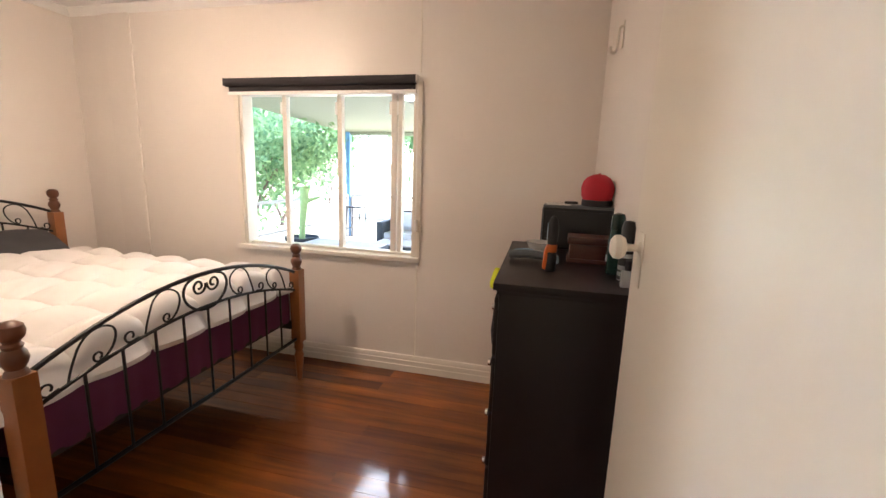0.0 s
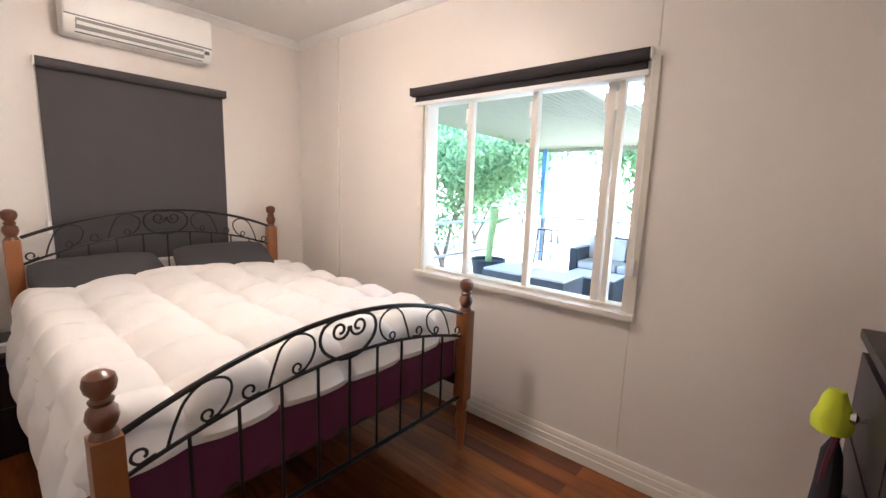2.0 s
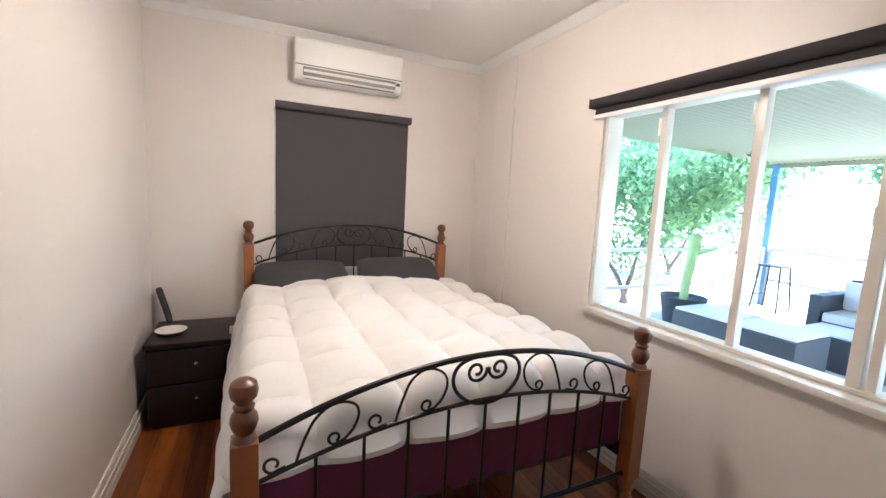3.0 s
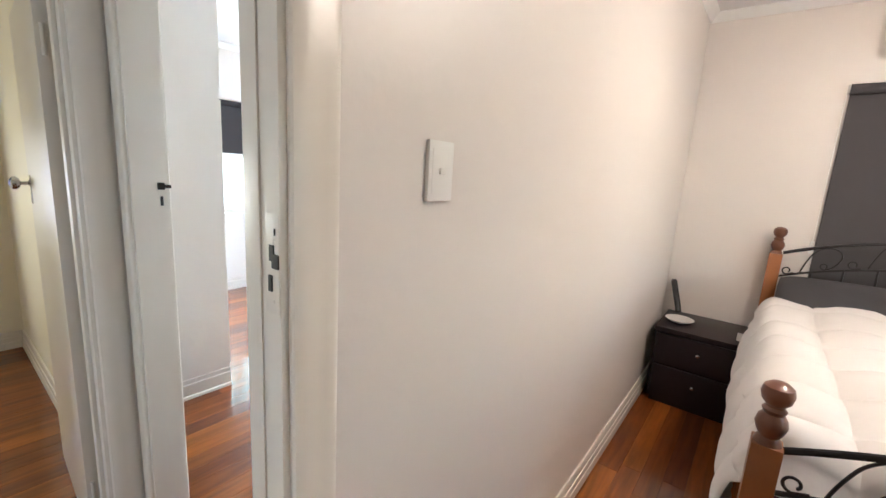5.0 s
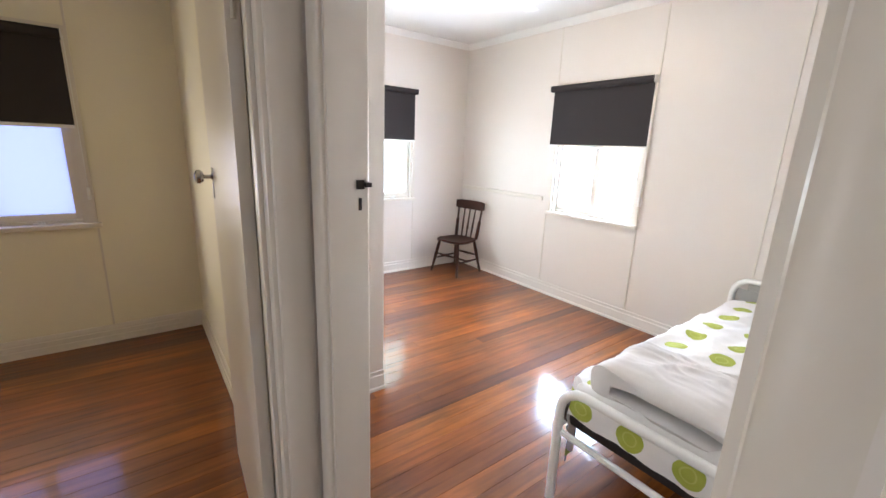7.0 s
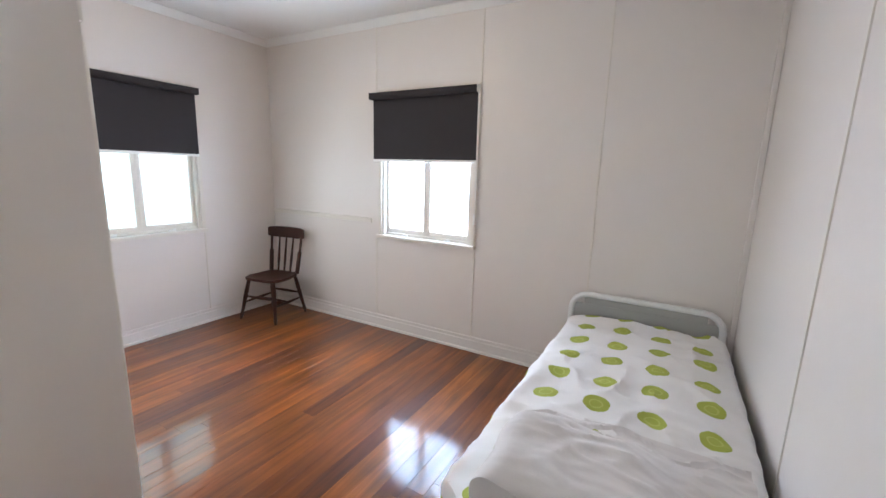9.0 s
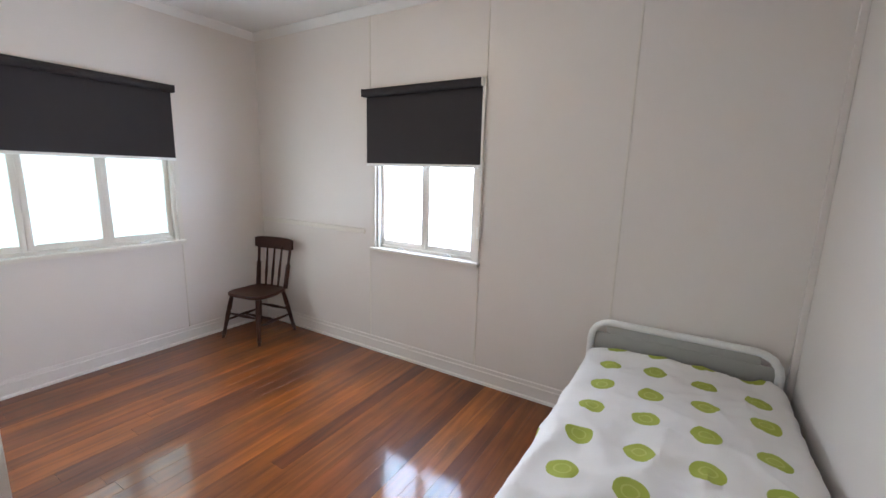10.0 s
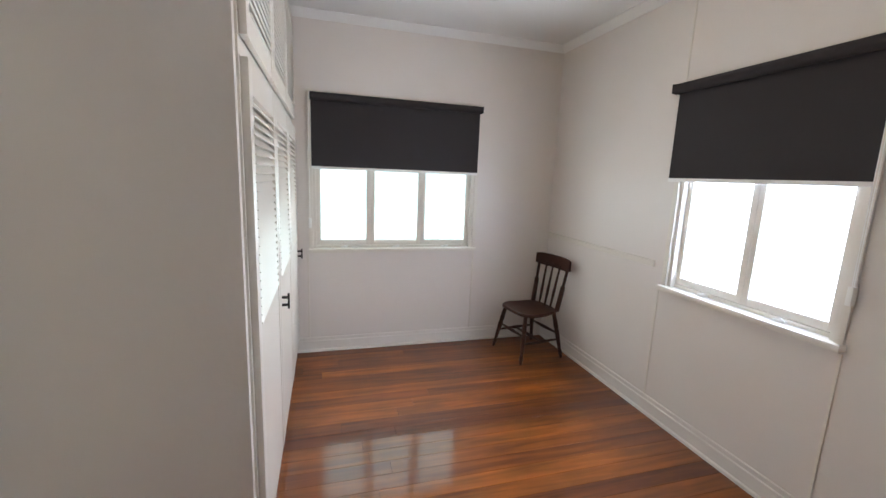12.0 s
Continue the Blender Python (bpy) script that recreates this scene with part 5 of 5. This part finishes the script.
part("face_frame", box((-0.0045, -1.838, 1.9185), (0.0115, -1.8255, 2.6395), 0.001), M["trim"], wd)


STILE = 0.065


def louvred_door(y0, y1, z0, z1, slat0, slat1, pull=None):
    ob = part("door", box((-0.028, y0 + 0.002, z0), (-0.0045, y0 + STILE, z1), 0.002), M["trim"], wd)
    part("stile", box((-0.028, y1 - STILE, z0), (-0.0045, y1 - 0.002, z1), 0.002), M["trim"], ob)
    part("rail", box((-0.027, y0 + STILE, slat1), (-0.006, y1 - STILE, z1), 0.002), M["trim"], ob)
    part("panel" if slat0 - z0 > 0.2 else "rail", box((-0.026, y0 + STILE, z0), (-0.007, y1 - STILE, slat0), 0.002), M["trim"], ob)
    count = int((slat1 - slat0) / 0.030)
    bm = bmesh.new()
    sweep(bm, [(-0.016, -0.016), (-0.011, -0.018), (0.016, 0.014), (0.012, 0.017)], (0, 0, 0), (0, y1 - y0 - 2 * STILE, 0), (1, 0, 0))
    slat = mesh_of(bm, "slat", M["trim"])
    for k in range(count):
        s = new("slat", slat)
        s.parent = ob
        s.matrix_basis = pose(-0.016, y0 + STILE, slat0 + (k + 0.5) * (slat1 - slat0) / count)
    part("backing", box((0.004, y0 + STILE, slat0), (0.008, y1 - STILE, slat1)), M["trim"], ob)
    if pull is not None:
        bm = bmesh.new()
        for z in (0.852, 0.892):
            add_box(bm, (-0.062, pull - 0.008, z - 0.006), (-0.0281, pull + 0.008, z + 0.006), 0.002)
        add_box(bm, (-0.066, pull - 0.009, 0.832), (-0.056, pull + 0.009, 0.912), 0.003)
        part("handle", bm, M["dark_metal"], ob, "bronze pull handle")


edges = [-1.838 + (BS + 1.853) * k / 3 for k in range(4)]
for k in range(3):
    y1, y0 = edges[k] - 0.003, edges[k + 1] + 0.003
    louvred_door(y0, y1, 0.125, 1.86, 1.0, 1.76, (None, y1 - 0.045, y0 + 0.045)[k])
    louvred_door(y0, y1, 1.922, 2.635, 2.005, 2.57)


# ---- outdoors ----
gnd = structure("ground", box((-300, -300, -0.9), (300, 300, -0.45)), M["dirt"], "dry pale garden ground", "ground")
structure("patio_floor", box((-4.62, 3.055, -0.45), (6.0, 9.4, -0.08)), M["deck"], "pale paved patio floor", "patio")


def sheeted_roof():
    bm = bmesh.new()
    def sheet(x0, x1, y0, y1):
        n = int((x1 - x0) / 0.0095)
        zs = lambda y: 2.56 - 0.02 * (y - 3.05)
        rows = [[bm.verts.new((x0 + (x1 - x0) * i / n, y, zs(y) + 0.009 * math.sin((x0 + (x1 - x0) * i / n) * math.tau / 0.076))) for i in range(n + 1)] for y in (y0, y1)]
        for i in range(n):
            bm.faces.new((rows[0][i], rows[0][i + 1], rows[1][i + 1], rows[1][i]))
    sheet(-4.67, -1.95, 3.06, 9.5)
    sheet(-1.45, 6.0, 3.06, 9.5)
    sheet(-1.95, -1.45, 3.06, 4.1)
    sheet(-1.95, -1.45, 5.9, 9.5)
    thicken(bm, 0.002)
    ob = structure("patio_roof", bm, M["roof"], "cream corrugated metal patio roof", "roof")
    part("clear_sheet", box((-1.95, 4.1, 2.515), (-1.45, 5.9, 2.519)), M["clear_roof"], ob, "clear roof sheet").visible_shadow = False
    part("gutter", box((-4.67, 9.5, 2.36), (6.0, 9.58, 2.45), 0.006), M["dark_metal"], ob, "dark gutter")
    for y in (9.3,):
        part("purlin", box((-4.65, y - 0.025, 2.33), (6.0, y + 0.025, 2.40 + 0.02 * (9.3 - y))), M["roof"], ob)
    return ob


sheeted_roof()
for x, y in ((-4.47, 9.3), (-4.47, 3.2), (0.5, 9.3), (5.0, 9.3)):
    tagged(part("patio_post", box((x - 0.05, y - 0.05, -0.08), (x + 0.05, y + 0.05, 2.40), 0.005), M["post_blue"]), "pale blue painted patio post", "post", "patio posts")
def fence_run(a, b):
    ob = thing("patio_rail", "weathered timber rail along the patio edge", "railing")
    a, b = Vector(a), Vector(b)
    for z, t in ((0.90, 0.035), (0.36, 0.022)):
        bm = bmesh.new()
        side = (b - a).normalized().cross(Vector((0, 0, 1))) * t
        vs = [[bm.verts.new(e + side * s + Vector((0, 0, z + h))) for s, h in ((-1, 0), (1, 0), (1, 0.045), (-1, 0.045))] for e in (a, b)]
        for i in range(4):
            bm.faces.new((vs[0][i], vs[0][(i + 1) % 4], vs[1][(i + 1) % 4], vs[1][i]))
        bm.faces.new(vs[0])
        bm.faces.new(vs[1][::-1])
        part("rail", bm, M["rail"], ob)
    n = int((b - a).length / 1.5)
    for k in range(n + 1):
        p = a.lerp(b, k / n)
        part("rail_post", box((p.x - 0.03, p.y - 0.03, -0.08), (p.x + 0.03, p.y + 0.03, 0.90), 0.003), M["rail"], ob)
fence_run((-4.47, 3.4, 0), (-4.47, 9.2, 0))
fence_run((-4.38, 9.3, 0), (0.4, 9.3, 0))

pot = thing("planter", "dark round planter with a green columnar plant", "planter", pose(-3.98, 6.47, -0.08))
bm = bmesh.new()
lathe(bm, [(0.2, 0), (0.22, 0.02), (0.29, 0.40), (0.30, 0.42), (0.28, 0.42), (0.26, 0.37), (0.01, 0.37)], seg=28)
part("pot", bm, M["rattan"], pot)
bm = bmesh.new()
tube(bm, [(0, 0, 0.36), (0.02, 0, 0.7), (0.05, 0.02, 1.05), (0.06, 0.02, 1.26), (0.06, 0.02, 1.30)], [0.055, 0.062, 0.072, 0.09, 0.04], 12)
tube(bm, [(0.04, 0.02, 1.0), (0.16, 0.04, 1.06), (0.34, 0.05, 1.13)], [0.03, 0.03, 0.015], 8)
part("stem", bm, M["cactus"], pot)


def outdoor_seat(name, label, category, x0, x1, y0, y1, seat, back=None, pad=0.12):
    ob = thing(name, label, category)
    part("base", box((x0, y0, -0.08), (x1, y1, seat - pad), 0.015), M["rattan"], ob)
    n = max(1, round((x1 - x0) / 0.7))
    for k in range(n):
        a, b = x0 + (x1 - x0) * k / n, x0 + (x1 - x0) * (k + 1) / n
        part("cushion", box((a + 0.01, y0 + 0.02, seat - pad + 0.002), (b - 0.01, y1 - (0.2 if back else 0.02), seat), min(0.04, pad * 0.4)), M["cushion"], ob)
        if back:
            part("back_cushion", box((a + 0.01, y1 - 0.30, seat + 0.002), (b - 0.01, y1 - 0.14, back - 0.02), 0.05), M["cushion"], ob)
    if back:
        part("backrest", box((x0, y1 - 0.12, seat - 0.119), (x1, y1, back), 0.02), M["rattan"], ob)
        for a in (x0 - 0.13, x1 + 0.002):
            part("arm", box((a, y0, -0.08), (a + 0.128, y1, seat + 0.2), 0.02), M["rattan"], ob)
    return ob


outdoor_seat("outdoor_ottoman", "black rattan ottoman with pale cushions on the patio", "ottoman", -3.36, -2.18, 5.38, 6.0, 0.43, pad=0.03)
outdoor_seat("outdoor_sofa", "black rattan outdoor sofa with pale cushions", "sofa", -2.84, -0.95, 7.4, 8.2, 0.36, 0.74)
outdoor_seat("outdoor_table", "low black rattan table on the patio", "table", -2.70, -1.95, 6.52, 7.12, 0.30, pad=0.025)
st = thing("bar_stool", "black metal bar stool by the rail", "stool", pose(-4.12, 8.95, -0.08))
part("seat", box((-0.17, -0.17, 0.74), (0.17, 0.17, 0.77), 0.01), M["case"], st)
for sx in (-1, 1):
    for sy in (-1, 1):
        bm = bmesh.new()
        tube(bm, [(sx * 0.2, sy * 0.2, 0), (sx * 0.15, sy * 0.15, 0.74)], 0.014, 6)
        part("leg", bm, M["case"], st)
for s in (-1, 1):
    bm = bmesh.new()
    tube(bm, [(s * 0.185, -0.185, 0.25), (s * 0.185, 0.185, 0.25)], 0.009, 6)
    part("foot_bar", bm, M["case"], st)


def tree(at, height, spread, leaves, seed, label, leaf=0.11, crown=0.45):
    rnd = random.Random(seed)
    ob = thing("tree", label, "tree", at)
    bm = bmesh.new()
    ends = []
    def grow(p, d, r, length, depth):
        pts, rs = [p], [r]
        for k in range(4):
            d = (d + Vector((rnd.uniform(-1, 1), rnd.uniform(-1, 1), rnd.uniform(-0.2, 0.6))) * 0.22).normalized()
            p = p + d * length / 4
            pts.append(p)
            rs.append(r * (1 - 0.12 * (k + 1)))
        tube(bm, pts, rs, 7)
        if depth == 0:
            ends.append(p)
            return
        ends.append(p)
        for _ in range(3):
            e = (d + Vector((rnd.uniform(-1, 1), rnd.uniform(-1, 1), rnd.uniform(-0.25, 0.7))) * 0.85).normalized()
            grow(p, e, r * 0.55, length * 0.72, depth - 1)
    for k in range(2):
        grow(Vector((0.1 * k, 0, 0)), Vector((0.25 - 0.5 * k, 0.1, 1)).normalized(), 0.06, height * crown, 3)
    part("trunk", bm, M["bark"], ob)
    verts, faces = [], []
    for _ in range(leaves):
        c = rnd.choice(ends) + Vector((rnd.gauss(0, 1), rnd.gauss(0, 1), rnd.gauss(0, 0.7))) * spread
        a = Vector((rnd.gauss(0, 1), rnd.gauss(0, 1), rnd.gauss(0, 1))).normalized()
        b = a.orthogonal().normalized()
        s = leaf * rnd.uniform(0.6, 1.3)
        i = len(verts)
        verts += [c - a * s, c + b * s * 0.4 - a * s * 0.1, c + a * s, c - b * s * 0.4 + a * s * 0.1]
        faces.append((i, i + 1, i + 2, i + 3))
    me = bpy.data.meshes.new("crown")
    me.from_pydata([tuple(v) for v in verts], [], faces)
    me.materials.append(M["leaf"])
    cr = new("crown", me)
    cr.parent = ob
    return ob


tree(pose(-6.3, 8.0, -0.45), 2.6, 0.36, 17000, 3, "slender garden tree with a wide leafy crown", 0.075)
tree(pose(-8.6, 12.5, -0.45), 3.4, 0.5, 9000, 5, "leafy green garden tree beyond the rail", 0.14)
tree(pose(-4.5, 19, -0.45), 4.0, 0.6, 7000, 9, "leafy green garden tree beyond the rail", 0.18)
tree(pose(-12, 22, -0.45), 4.5, 0.7, 7000, 12, "leafy green garden tree beyond the rail", 0.2)
tree(pose(1.0, 21, -0.45), 4.0, 0.6, 6000, 15, "leafy green garden tree beyond the rail", 0.18)


# ---- floor boards, last ----
BOARD_W = 0.1
bm = bmesh.new()
for y0, y1 in ((0.0005, BOARD_W - 0.0005),):
    prof = [(y0, -0.02), (y1, -0.02), (y1, -0.0006), (y1 - 0.0006, 0), (y0 + 0.0006, 0), (y0, -0.0006)]
    ends = [[bm.verts.new((x, y, z)) for y, z in prof] for x in (0, 1)]
    for k in range(6):
        bm.faces.new((ends[0][k], ends[0][(k + 1) % 6], ends[1][(k + 1) % 6], ends[1][k]))
    bm.faces.new(ends[0])
    bm.faces.new(ends[1][::-1])
board = mesh_of(bm, "floor_board", M["floor"], smooth=False)
floor_ob = bpy.data.objects["floor"]
rnd = random.Random(7)
y = -4.0
while y < 3.0:
    spans = []
    if y > AS - 0.1:
        spans = [(AW, AE)]
    elif y > HS - 0.1:
        spans = [(BW, 1.6)]
    elif y > BS - 0.1:
        spans = [(BW, CW), (CW, 2.2)] if y > CS - 0.1 else [(BW, CW)]
    for x0, x1 in spans:
        x = x0
        while x < x1 - 1e-3:
            step = rnd.uniform(1.3, 3.2)
            if x1 - x - step < 0.7:
                step = x1 - x
            b = new("floor_board", board)
            b.parent = floor_ob
            b.matrix_basis = Matrix.Translation((x + 0.0006, y, 0)) @ Matrix.Diagonal((step - 0.0012, 1, 1, 1))
            x += step
    y += BOARD_W
